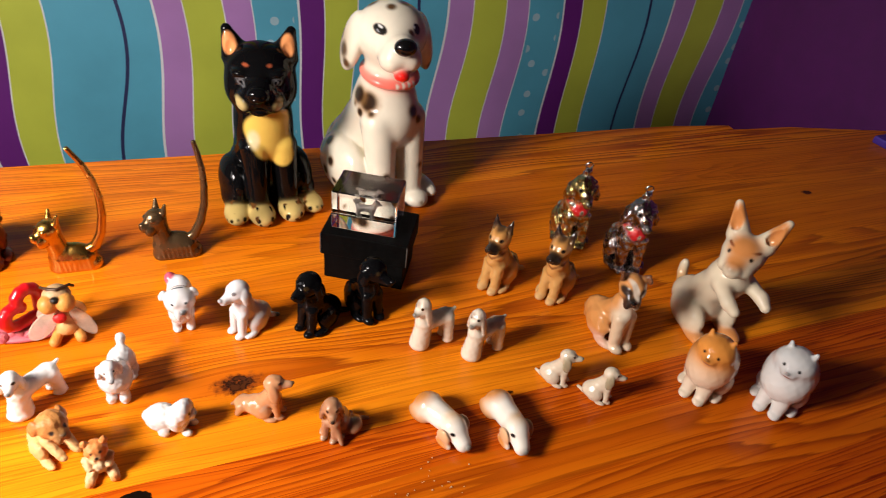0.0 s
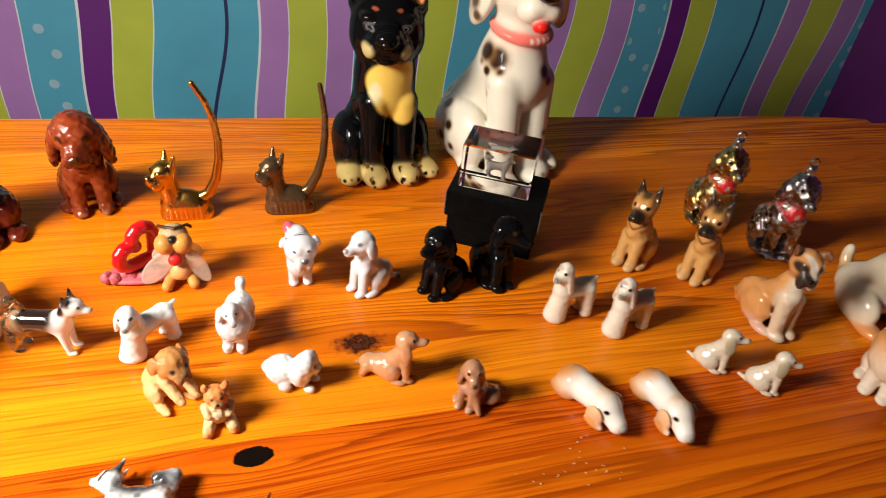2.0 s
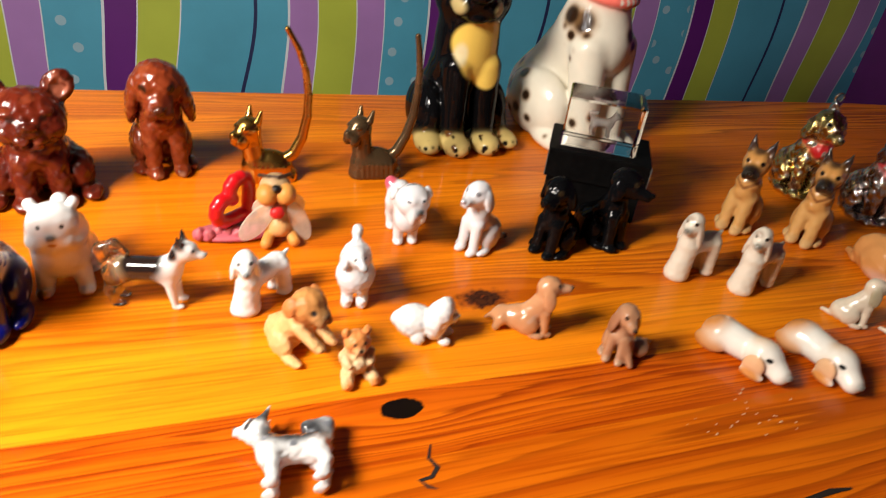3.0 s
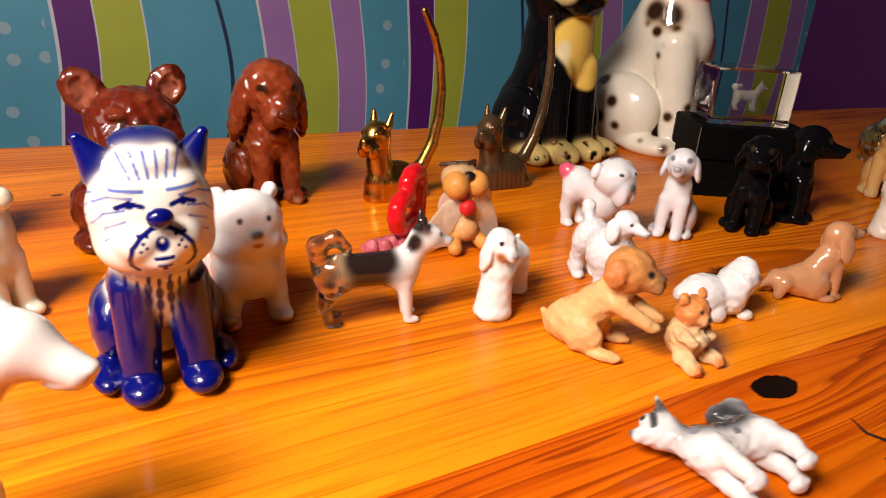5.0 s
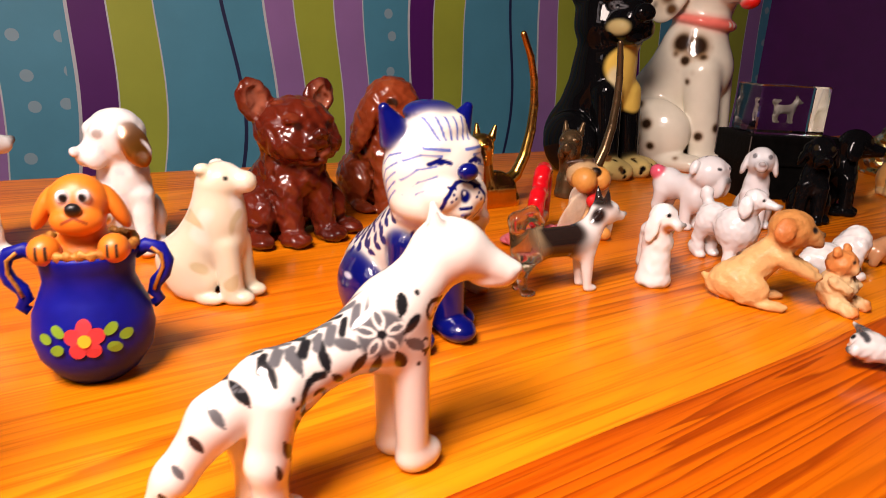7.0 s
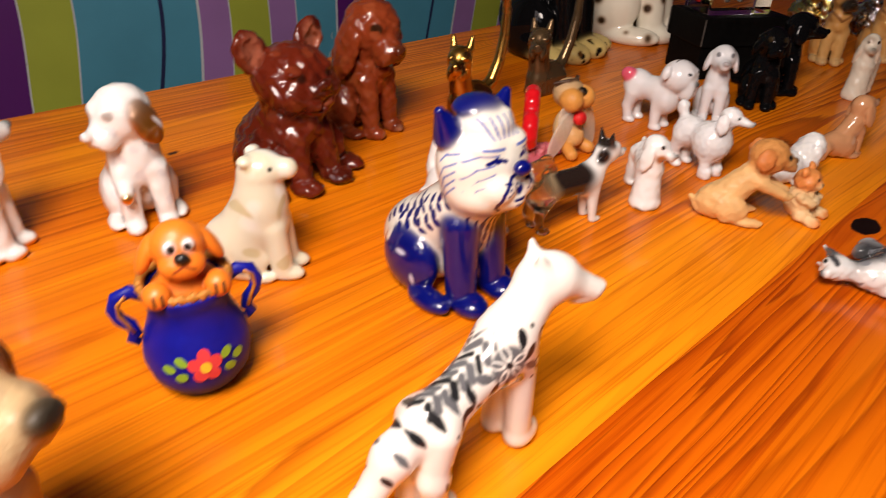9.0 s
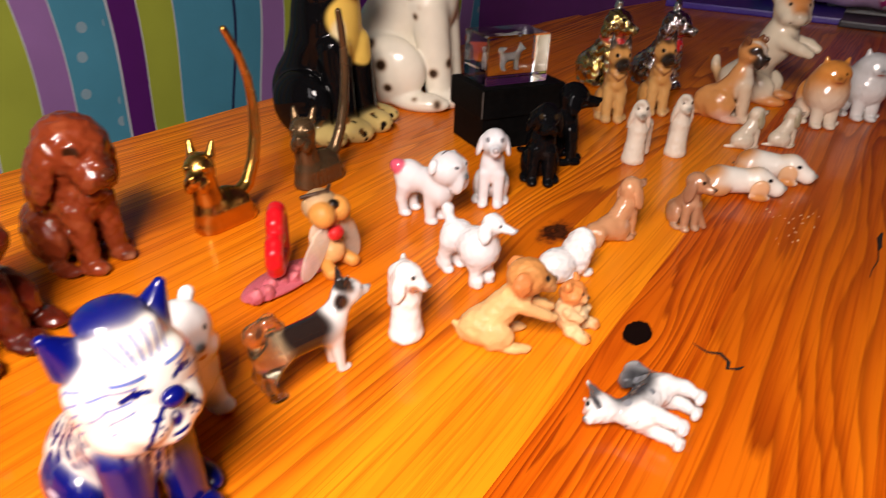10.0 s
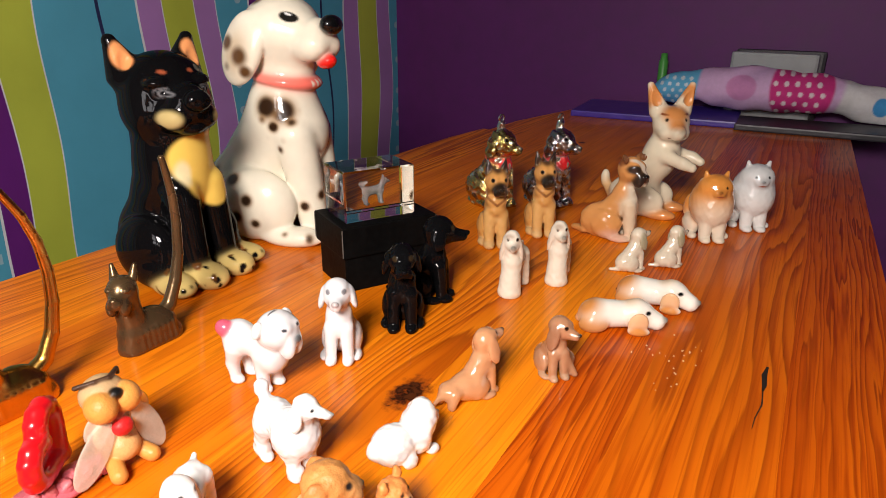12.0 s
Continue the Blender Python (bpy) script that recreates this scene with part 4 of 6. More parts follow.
def gold_ear_dog():
    p = sitting(fat=1.15) + turned(head(at=(0.1, 0, 0.83), s=1.2, ears="flop", muzzle=0.09, ear_col=(0.32, 0.12, 0.015, 0.25), nose=(0.6, 0.52, 0.5), eye=(0.4, 0.38, 0.36), jowl=0.06), (0.08, 0, 0.78), -62, 8)
    p += [spot((0.26, 0.09, 0.01), (0.05, 0.06, 0.03), GOLD, 0.4, True), cone((0.15, -0.12, 0.38), (0.27, -0.13, 0.3), 0.06, 0.045, None, 0.03), spot((0.3, -0.13, 0.28), 0.055, GOLD, 0.4), speckle((0.7, 0.7, 0.72), 0.06, 0.5)]
    sculpt("white_dog_figurine", scaled(p, 74), SNOW, GLAZE, (-0.373, 0.786), -98, "white glazed puppy with a gilded ear and paw", detail=90, fur=0.3, fur_size=3.0, mix=0.01)

def white_gilt_dog():
    p = sitting() + turned(head(at=(0.1, 0, 0.83), s=1.1, ears="long", muzzle=0.14), (0.08, 0, 0.78), 60)
    p += [spot((0.26, 0.09, 0.01), (0.06, 0.07, 0.04), GOLD, 0.4, True), spot((0.13, 0.2, 0.01), (0.07, 0.06, 0.04), GOLD, 0.4, True), spot((0.08, -0.17, 0.72), (0.06, 0.04, 0.09), GOLD, 0.5)]
    sculpt("white_dog_figurine", scaled(p, 72), SNOW, GLAZE, (-0.446, 0.797), -30, "white glazed spaniel with gilded paws", detail=80, fur=0.3, fur_size=3.0, mix=0.01)

chow()
gold_ear_dog()
white_gilt_dog()

# ---- blue and white painted terrier ----
def blue_terrier():
    b, w, lb = (0.0015, 0.004, 0.12), (0.76, 0.73, 0.65), (0.1, 0.15, 0.45)
    p = [ell((-0.16, 0, 0.2), (0.24, 0.2, 0.2)), cone((-0.12, 0, 0.26), (0.03, 0, 0.52), 0.185, 0.14), ell((0.06, 0, 0.4), (0.13, 0.15, 0.18)),
         cone((0.1, 0.085, 0.42), (0.17, 0.1, 0.07), 0.088, 0.07, b, 0.015, True), ell((0.23, 0.105, 0.05), (0.1, 0.074, 0.056), b, 0.012, None, True),
         ell((-0.1, 0.17, 0.17), (0.17, 0.08, 0.165), b, 0.02, None, True), ell((0.07, 0.21, 0.045), (0.13, 0.06, 0.05), b, 0.015, None, True),
         ell((0.06, 0, 0.73), (0.185, 0.205, 0.19)), ell((0.1, 0, 0.62), (0.16, 0.19, 0.11), None, 0.05), ell((0.2, 0.06, 0.665), (0.085, 0.08, 0.075), None, 0.02, None, True), ell((0.2, 0, 0.6), (0.09, 0.075, 0.055), None, 0.02),
         ell((0.15, 0.08, 0.83), (0.06, 0.07, 0.045), None, 0.02, (0, 0, 20), True), ell((0.07, 0, 0.9), (0.11, 0.12, 0.065), None, 0.03), ell((0.02, 0, 0.95), (0.1, 0.11, 0.05), b, 0.015), ell((0.1, 0.05, 0.93), (0.05, 0.05, 0.03), None, 0.01, None, True),
         cone((0.0, 0.14, 0.86), (0.0, 0.205, 0.965), 0.075, 0.022, b, 0.012, True), ell((0.28, 0, 0.765), (0.034, 0.042, 0.034), b, 0.006)]
    front, side = (0.1, 1, 1), (1, 0.1, 1)
    # fringe between the ears
    for a in (-0.1, -0.06, -0.02, 0.02, 0.06, 0.1):
        p.append(stroke((0.2, a * 0.7, 0.87), (0.14, a, 0.945), 0.0048, lb, 0.4, False, front))
    # whiskers sweeping down over the cheeks
    for k, (y0, z0, y1, z1) in enumerate(((0.1, 0.78, 0.2, 0.72), (0.1, 0.745, 0.195, 0.665), (0.115, 0.71, 0.19, 0.615), (0.125, 0.675, 0.175, 0.575), (0.075, 0.815, 0.19, 0.79))):
        ym, zm = (y0 + y1) / 2 + 0.012, (z0 + z1) / 2 + 0.014
        c = lb
        p += [stroke((0.2, y0, z0), (0.15, ym, zm), 0.0042, c, 0.4, True, front), stroke((0.15, ym, zm), (0.1, y1, z1), 0.0042, c, 0.4, True, front)]
        p += [stroke((0.1, 0.19, z0), (0.04, 0.2, zm - 0.02), 0.0042, c, 0.4, True, side), stroke((0.04, 0.2, zm - 0.02), (0.01, 0.18, z1 - 0.03), 0.0042, c, 0.4, True, side)]
    # moustache, mouth and narrow eyes
    m = [(0.0, 0.725), (0.03, 0.722), (0.065, 0.705), (0.095, 0.67), (0.105, 0.625), (0.095, 0.585), (0.075, 0.565)]
    for (y0, z0), (y1, z1) in zip(m, m[1:]):
        p.append(stroke((0.27, y0, z0), (0.27, y1, z1), 0.0075, b, 0.35, True, front))
    p += [spot((0.29, 0, 0.675), (0.05, 0.024, 0.028), b, 0.2), spot((0.3, 0, 0.684), (0.05, 0.008, 0.01), w, 0.3), stroke((0.28, -0.028, 0.63), (0.28, 0.028, 0.63), 0.006, b, 0.3, False, front), stroke((0.27, -0.02, 0.605), (0.27, 0.02, 0.605), 0.006, lb, 0.3, False, front), spot((0.28, 0, 0.58), (0.04, 0.009, 0.012), b, 0.3),
          stroke((0.22, 0.045, 0.79), (0.2, 0.085, 0.802), 0.008, b, 0.3, True, front), stroke((0.2, 0.085, 0.802), (0.18, 0.125, 0.785), 0.008, b, 0.3, True, front), stroke((0.21, 0.04, 0.835), (0.17, 0.135, 0.842), 0.006, lb, 0.4, True, front), spot((0.21, 0.085, 0.792), (0.06, 0.014, 0.01), b, 0.3, True)]
    for y0, z0 in ((0.045, 0.705), (0.06, 0.685), (0.075, 0.71), (0.05, 0.67), (0.07, 0.66)):
        p.append(spot((0.28, y0, z0), (0.05, 0.006, 0.006), b, 0.3, True))
    # long brush strokes down the chest
    for k, a in enumerate((-0.115, -0.08, -0.045, -0.012, 0.022, 0.055, 0.09, 0.122)):
        z0 = 0.5 - 0.03 * (k % 2) - 0.25 * abs(a)
        for q, r in ((0.0, 0.007), (0.05, 0.013), (0.1, 0.014), (0.15, 0.009), (0.19, 0.005)):
            p.append(spot((0.18, a * (1.0 + q), z0 - q), (0.12, r, 0.03), b, 0.25))
    # sprigs of leaves on shoulder, back and flank
    for s in (1, -1):
        for cx, cz, ang, n in ((0.0, 0.54, 215, 4), (0.0, 0.43, 235, 3), (-0.16, 0.47, 225, 3), (-0.11, 0.39, 215, 3), (-0.26, 0.38, 230, 3)):
            ux, uz = math.cos(radians(ang)), math.sin(radians(ang))
            for k in range(n):
                for side_ in (1, -1):
                    for q, r in ((0.012, 0.012), (0.024, 0.016), (0.036, 0.012), (0.045, 0.007)):
                        r *= 1.15 - 0.15 * k
                        x, z = cx + (0.046 * k - 0.5 * q) * ux - side_ * q * uz, cz + (0.046 * k - 0.5 * q) * uz + side_ * q * ux
                        p.append(spot((x, s * 0.17, z), (r, 0.1, r), b, 0.2))
        # pale spirals and ticks on the blue haunch and legs
        p += [spot((-0.09, s * 0.25, 0.24), (0.03, 0.06, 0.012), (0.5, 0.55, 0.7), 0.4), spot((-0.02, s * 0.25, 0.12), (0.012, 0.06, 0.03), (0.5, 0.55, 0.7), 0.4), spot((-0.22, s * 0.2, 0.28), (0.03, 0.1, 0.04), w, 0.3), spot((-0.26, s * 0.2, 0.12), (0.04, 0.1, 0.03), w, 0.3)]
    p += [spot((0.1, 0, 0.0), (0.5, 0.5, 0.012), w, 0.3)]
    lean = lambda q: (q[0] + 0.1 * min(1.0, max(0.0, (q[2] - 0.35) / 0.2)), q[1] * (0.95 if q[2] > 0.6 else 1.0), q[2] - 0.015 * (q[2] > 0.6))
    p = [(t[0], lean(t[1]), lean(t[2]) if t[0] in "cl" else t[2], *t[3:]) if t[0] != "n" else t for t in p]
    sculpt("terrier_figurine", scaled(p, 94.5), w, GLAZE, (-0.288, 0.638), -87, "white ceramic terrier painted with cobalt blue leaves and strokes", detail=215, mix=0.006)

blue_terrier()

# ---- white dog with black floral scrolls, standing ----
def floral_wolf():
    ink, grey, white = (0.014, 0.014, 0.016), (0.12, 0.12, 0.13), (0.78, 0.76, 0.71)
    p = [cone((-17, 0, 37), (13, 0, 45), 7.2, 8.6), ell((-18, 0, 35.5), (9, 7.6, 9)), ell((13, 0, 44), (11, 9.2, 13)),
         cone((18, 5, 40), (20, 5, 5), 5.2, 4.6, None, 0.03, True), ell((22.5, 5, 4.2), (7.2, 5, 5.2), None, 0.02, None, True),
         cone((-21, 5, 36), (-24, 5.4, 20), 6.3, 4.8, None, 0.03, True), cone((-24, 5.4, 20), (-23, 5.4, 4), 4.8, 4.4, None, 0.03, True), ell((-20.5, 5.4, 3.5), (6.5, 4.8, 4.5), None, 0.02, None, True),
         cone((17, 0, 50), (28.5, -1, 60.5), 9, 7.6),
         cone((-22, 0, 40), (-33, 2, 31), 5.6, 6.2, None, 0.03), cone((-33, 2, 31), (-43, 4, 18), 6.2, 4.4, None, 0.03), cone((-43, 4, 18), (-51, 6, 8), 4.4, 1.0, None, 0.03)]
    head_forms = turned([ell((28, -1, 66.5), (9.2, 7.8, 7.8)), cone((33, -1, 64.5), (44, -1, 59.5), 6.0, 4.2), ell((47, -1, 60.5), (2, 2.5, 1.7), None, 0.01), ell((40, -1, 57), (5.5, 3.4, 2.4), None, 0.015),
                 cone((25, 3.0, 70), (23.5, 3.8, 76.5), 3.2, 1.0, None, 0.02), cone((25, -5.0, 70), (23.5, -5.8, 76.5), 3.2, 1.0, None, 0.02)], (26, -1, 64), -36)
    for q in head_forms:
        step = lambda v: (v[0] + 4, v[1], v[2] - 1.5)
        p.append((q[0], step(q[1]), step(q[2]) if q[0] == "c" else q[2], *q[3:]))
    def dab(x, y, z, a, n=2.6, c=ink):
        """A drop-shaped dab of the brush, leaning by a degrees."""
        ca, sa = math.cos(radians(a)), math.sin(radians(a))
        for k, r in ((-1.0, 0.3), (-0.6, 0.6), (-0.2, 0.9), (0.2, 1.0), (0.6, 0.85), (0.9, 0.5)):
            p.append(spot((x + k * n * ca, y, z + k * n * sa), (r * n * 0.58, 4.5, r * n * 0.58), c, 0.18))
    def curl(cx, cz, q, y, wd, turns, sgn=1, start=0.0):
        pts = [(cx + q * (1 - a / 9.5) * math.cos(start + sgn * a), y, cz + q * (1 - a / 9.5) * math.sin(start + sgn * a)) for a in np.linspace(0, turns, int(turns * 2.6))]
        for k in range(len(pts) - 1):
            p.append(stroke(pts[k], pts[k + 1], wd * (1.3 - 0.6 * k / len(pts)), ink, 0.3, False, (1, 0.15, 1)))
    for s in (1, -1):
        curl(-12, 34.5, 6.0, s * 8.4, 0.8, 7.0, 1, 1.2)
        curl(22, 50, 3.4, s * 8.6, 0.55, 6.0, 1, 0.6)
        curl(19, 42, 2.6, s * 8.6, 0.5, 5.5, -1)
        # flower on the shoulder: a dark ground with pale petals
        p.append(spot((6, s * 8.5, 47), (6.4, 5.5, 6.2), grey, 0.15))
        for k in range(5):
            a = k * 72 + 20
            dab(6 + 3.6 * math.cos(radians(a)), s * 8.5, 47 + 3.4 * math.sin(radians(a)), a, 2.6, white)
            dab(6 + 3.9 * math.cos(radians(a)), s * 8.5, 47 + 3.7 * math.sin(radians(a)), a, 1.5, grey)
        p.append(spot((6, s * 8.5, 47), (1.2, 5, 1.2), ink, 0.2))
        for x, z, a, n in ((14, 48.5, 40, 3.0), (15, 43, -30, 3.3), (11.5, 39, -60, 3.0), (5, 38.5, -95, 2.8), (0, 40.5, -130, 2.8), (-3, 46, 160, 3.2), (-2, 51, 120, 2.4), (12, 53.5, 70, 2.6), (-9, 43.5, 100, 3.0), (-6, 38, -40, 2.0), (-18, 30, -70, 2.4), (-21, 25, -70, 2.6), (-23.5, 20, -80, 2.0)):
            dab(x, s * 8.4, z, a, n, grey if n > 3.1 else ink)
        for x, z in ((-4, 33.5), (-7, 29.5), (-12, 26.5), (-16, 25), (-19.5, 21.5), (0, 35), (3, 34), (17, 36.5), (19, 39), (-18.5, 35.5), (-19.5, 38), (24, 46.5), (25, 53), (17, 56)):
            p.append(spot((x, s * 8.4, z), (0.75, 4.5, 0.75), ink, 0.25))
        # dabs along the back and down the tail
        for k, (x, y, z, n) in enumerate(((-2, 5.5, 52, 2.6), (-9, 5.2, 47.5, 2.9), (-16, 5.0, 44.5, 3.0), (-23, 5.0, 43, 2.9))):
            dab(x, s * y, z, 100, n, ink if k % 2 else grey)
        for k, (x, y, z) in enumerate(((-29, 1, 39), (-34.5, 2.5, 34.5), (-39, 3.5, 28.5), (-43, 4.5, 22), (-46.5, 5, 16))):
            dab(x, y + s * 4.6, z, 115, 2.6 - 0.32 * k, grey if k % 2 else ink)
    for k in range(9):
        x = -22 + 3.6 * k
        for s in (1, -1):
            p.append(stroke((x, s * 1.2, 46.5 + 0.25 * k), (x - 2.4, s * 4.0, 46 + 0.2 * k), 1.0 + 0.4 * (k % 2), grey if k % 3 else ink, 0.3, False, (1, 1, 0.15)))
    sculpt("white_dog_figurine", scaled(p, 0.96), white, GLAZE, (-0.353, 0.5545), 7, "white porcelain standing dog painted with black flowers and scrolls", detail=235, mix=0.01)

floral_wolf()

# ---- jade dog, husky, small dogs of the middle rows ----
def onyx_dog():
    p = [ell((-0.17, 0, 0.24), (0.28, 0.21, 0.24)), cone((-0.14, 0, 0.3), (0.04, 0, 0.62), 0.22, 0.18), ell((0.07, 0, 0.45), (0.16, 0.18, 0.22)), cone((0.03, 0, 0.6), (0.05, 0, 0.82), 0.185, 0.16),
         ell((0.08, 0, 0.87), (0.145, 0.145, 0.125), None, 0.03), cone((0.14, 0, 0.865), (0.25, 0, 0.87), 0.1, 0.078, None, 0.025), ell((-0.01, 0.1, 0.95), (0.055, 0.06, 0.045), None, 0.02, None, True),
         cone((0.13, 0.09, 0.42), (0.17, 0.095, 0.07), 0.09, 0.082, None, 0.025, True), ell((0.23, 0.095, 0.05), (0.1, 0.072, 0.055), None, 0.02, None, True),
         ell((-0.12, 0.14, 0.16), (0.19, 0.075, 0.16), None, 0.03, None, True), ell((0.02, 0.16, 0.04), (0.11, 0.055, 0.05), None, 0.02, None, True), spot((0.17, 0.12, 0.91), 0.02, BLACK, 0.3, True), ell((-0.36, 0, 0.12), (0.1, 0.06, 0.07), None, 0.04)]
    sculpt("stone_dog_figurine", scaled(p + [speckle((0.74, 0.72, 0.64), 0.16, 0.2), speckle((0.55, 0.48, 0.3), 0.1, 0.55, seed=4.0)], 61), (0.68, 0.64, 0.5), STONE, (-0.349, 0.701), -42, "pale translucent onyx dog seated, smooth carved", detail=80)

def glass_husky():
    clear, amber = (0.8, 0.78, 0.74, 0.0), (0.75, 0.55, 0.32, 0.05)
    dk, wh = (0.02, 0.012, 0.01), (0.76, 0.75, 0.73)
    p = [ell((-0.36, 0, 0.5), (0.2, 0.17, 0.2), amber), cone((-0.25, 0, 0.54), (0.2, 0, 0.56), 0.16, 0.165, dk), ell((0.27, 0, 0.52), (0.17, 0.165, 0.2), wh),
         cone((0.3, 0.085, 0.42), (0.34, 0.095, 0.05), 0.08, 0.045, wh, 0.03, True), ell((0.38, 0.095, 0.035), (0.075, 0.05, 0.04), wh, 0.02, None, True),
         cone((-0.4, 0.09, 0.42), (-0.47, 0.1, 0.24), 0.11, 0.06, clear, 0.03, True), cone((-0.47, 0.1, 0.24), (-0.42, 0.1, 0.05), 0.06, 0.05, clear, 0.03, True), ell((-0.37, 0.1, 0.035), (0.085, 0.055, 0.04), clear, 0.02, None, True),
         cone((-0.5, 0, 0.6), (-0.52, 0, 0.8), 0.08, 0.09, amber, 0.03), cone((-0.52, 0, 0.8), (-0.36, 0, 0.88), 0.09, 0.07, amber, 0.03), cone((-0.36, 0, 0.88), (-0.24, 0.02, 0.76), 0.07, 0.05, amber, 0.03),
         cone((0.32, 0, 0.62), (0.45, 0, 0.82), 0.14, 0.11, wh)]
    p += head(at=(0.5, 0, 0.87), s=0.9, ears="up", muzzle=0.14, ear_col=INK, muz_col=wh)
    p += [spot((0.42, 0.0, 1.0), (0.09, 0.16, 0.08), (0.02, 0.013, 0.01), 0.4), spot((0.36, 0.1, 0.85), (0.1, 0.07, 0.1), dk, 0.4, True), spot((-0.02, 0, 0.66), (0.27, 0.3, 0.13), dk, 0.2)]
    sculpt("glass_husky_figurine", scaled(p, 45), wh, GLASSDOG, (-0.203, 0.642), -13, "lampwork glass husky, clear amber tail, black back and white chest", detail=90, mix=0.012)

def skirted(where, heading, turn, size, colour, name, label, mat, ears="long", ear_col=None, extra=(), group="", slim=1.0):
    """A spaniel or hound with a long coat to the ground."""
    p = [cone((0.14, 0, 0.5), (0.2, 0, 0.1), 0.16, 0.2), ell((0.22, 0, 0.05), (0.2, 0.2, 0.1)), cone((0.12, 0, 0.5), (-0.4, 0, 0.52), 0.17, 0.16), cone((-0.42, 0.07, 0.5), (-0.48, 0.1, 0.06), 0.13, 0.1, None, 0.04, True),
         ell((-0.45, 0.1, 0.05), (0.12, 0.09, 0.06), None, 0.03, None, True), cone((0.16, 0, 0.55), (0.2, 0, 0.8), 0.15, 0.12), cone((-0.5, 0, 0.58), (-0.62, 0, 0.64), 0.05, 0.03)]
    p += turned(head(at=(0.2, 0, 0.85), s=1.05, ears=ears, muzzle=0.14, ear_col=ear_col), (0.18, 0, 0.8), turn) + list(extra)
    p = squash(p, (0.9 * slim, slim, 1.0)) if slim < 1 else p
    sculpt(name, scaled(p, size), colour, mat, where, heading, label, detail=85, fur=0.25, fur_size=2.0, group=group)

def bulldog():
    p = [q for q in standing(length=0.62, tail="none")] + turned(head(at=(0.36, 0, 0.78), s=1.5, ears="none", muzzle=0.02, wide=1.1, jowl=0.11, nose=(0.05, 0.05, 0.05), eyes=False), (0.3, 0, 0.75), 8)
    p += [spot((0.57, 0.1, 0.87), (0.06, 0.024, 0.02), (0.05, 0.05, 0.06), 0.3, True), ell((0.3, 0.24, 0.86), (0.06, 0.05, 0.1), None, 0.02, (25, 0, 0), True), ell((0.28, 0, 0.45), (0.16, 0.2, 0.22)), ell((-0.34, -0.12, 0.68), (0.11, 0.09, 0.1), (0.68, 0.1, 0.16), 0.01), ell((-0.25, 0, 0.55), (0.2, 0.18, 0.2)),
          spot((0.33, 0, 1.0), (0.018, 0.1, 0.05), (0.1, 0.1, 0.12), 0.2)]
    for a in np.linspace(-1.2, 1.2, 13):
        p.append(spot((0.4 + 0.08 * math.cos(a), 0.2 * math.sin(a), 0.53), 0.012, (0.1, 0.1, 0.12), 0.3))
    sculpt("bulldog_figurine", scaled(p, 51), (0.72, 0.71, 0.72), PORCELAIN, (-0.038, 0.704), -88, "white porcelain bulldog with a pink ribbon and beaded collar", detail=85, mix=0.008)

def seated(name, where, heading, turn, size, colour, label, mat, ears="flop", fat=1.0, extra=(), detail=75, pitch=0, group="", muzzle=0.13, fur=0.15, s=1.1, **kw):
    p = sitting(fat=fat, **{k: v for k, v in kw.items() if k in ("col", "legs", "feet", "chest", "tail")})
    hk = {k: v for k, v in kw.items() if k in ("nose", "eye", "ear_col", "muz_col", "wide", "jowl")}
    p += turned(head(at=(0.11, 0, 0.83), s=s, ears=ears, muzzle=muzzle, **hk), (0.08, 0, 0.78), turn, pitch) + list(extra)
    return sculpt(name, scaled(p, size), colour, mat, where, heading, label, detail=detail, fur=fur, fur_size=size / 25, group=group, mix=0.01)

def upright(name, where, heading, turn, size, colour, label, mat, ears="flop", tail="up", length=1.0, extra=(), detail=70, muzzle=0.13, fur=0.15, s=1.0, lift=0.0, group="", laid=False, **kw):
    p = standing(tail=tail, length=length, **{k: v for k, v in kw.items() if k in ("col", "legs", "feet", "chest")})
    hk = {k: v for k, v in kw.items() if k in ("nose", "eye", "ear_col", "muz_col", "wide", "jowl")}
    p += turned(head(at=(0.48 * length + 0.02, 0, 0.86), s=s, ears=ears, muzzle=muzzle, **hk), (0.46 * length, 0, 0.8), turn, lift) + list(extra)
    return sculpt(name, scaled(p, size), colour, mat, where, heading, label, detail=detail, fur=fur, fur_size=size / 25, laid=laid, floor=not laid, group=group, mix=0.01)

onyx_dog()
glass_husky()
skirted((-0.143, 0.634), -138, 50, 42, SNOW, "spaniel_figurine", "small white porcelain spaniel with a brown ear tip", PORCELAIN, "long",
        extra=[spot((0.34, 0.1, 0.72), 0.08, (0.45, 0.16, 0.03), 0.4), spot((0.38, 0.08, 0.0), (0.08, 0.06, 0.05), (0.4, 0.25, 0.06), 0.5), spot((0.36, -0.1, 0.0), (0.08, 0.06, 0.05), (0.25, 0.18, 0.08), 0.5)])
bulldog()
seated("labrador_figurine", (0.013, 0.683), -148, 4, 56, (0.74, 0.74, 0.76), "small white porcelain labrador seated, grey tail tip", PORCELAIN, muzzle=0.14, pitch=-8, eye=(0.2, 0.2, 0.22), nose=(0.4, 0.36, 0.36),
       extra=[spot((-0.5, 0.1, 0.05), 0.06, (0.05, 0.05, 0.07), 0.4)])

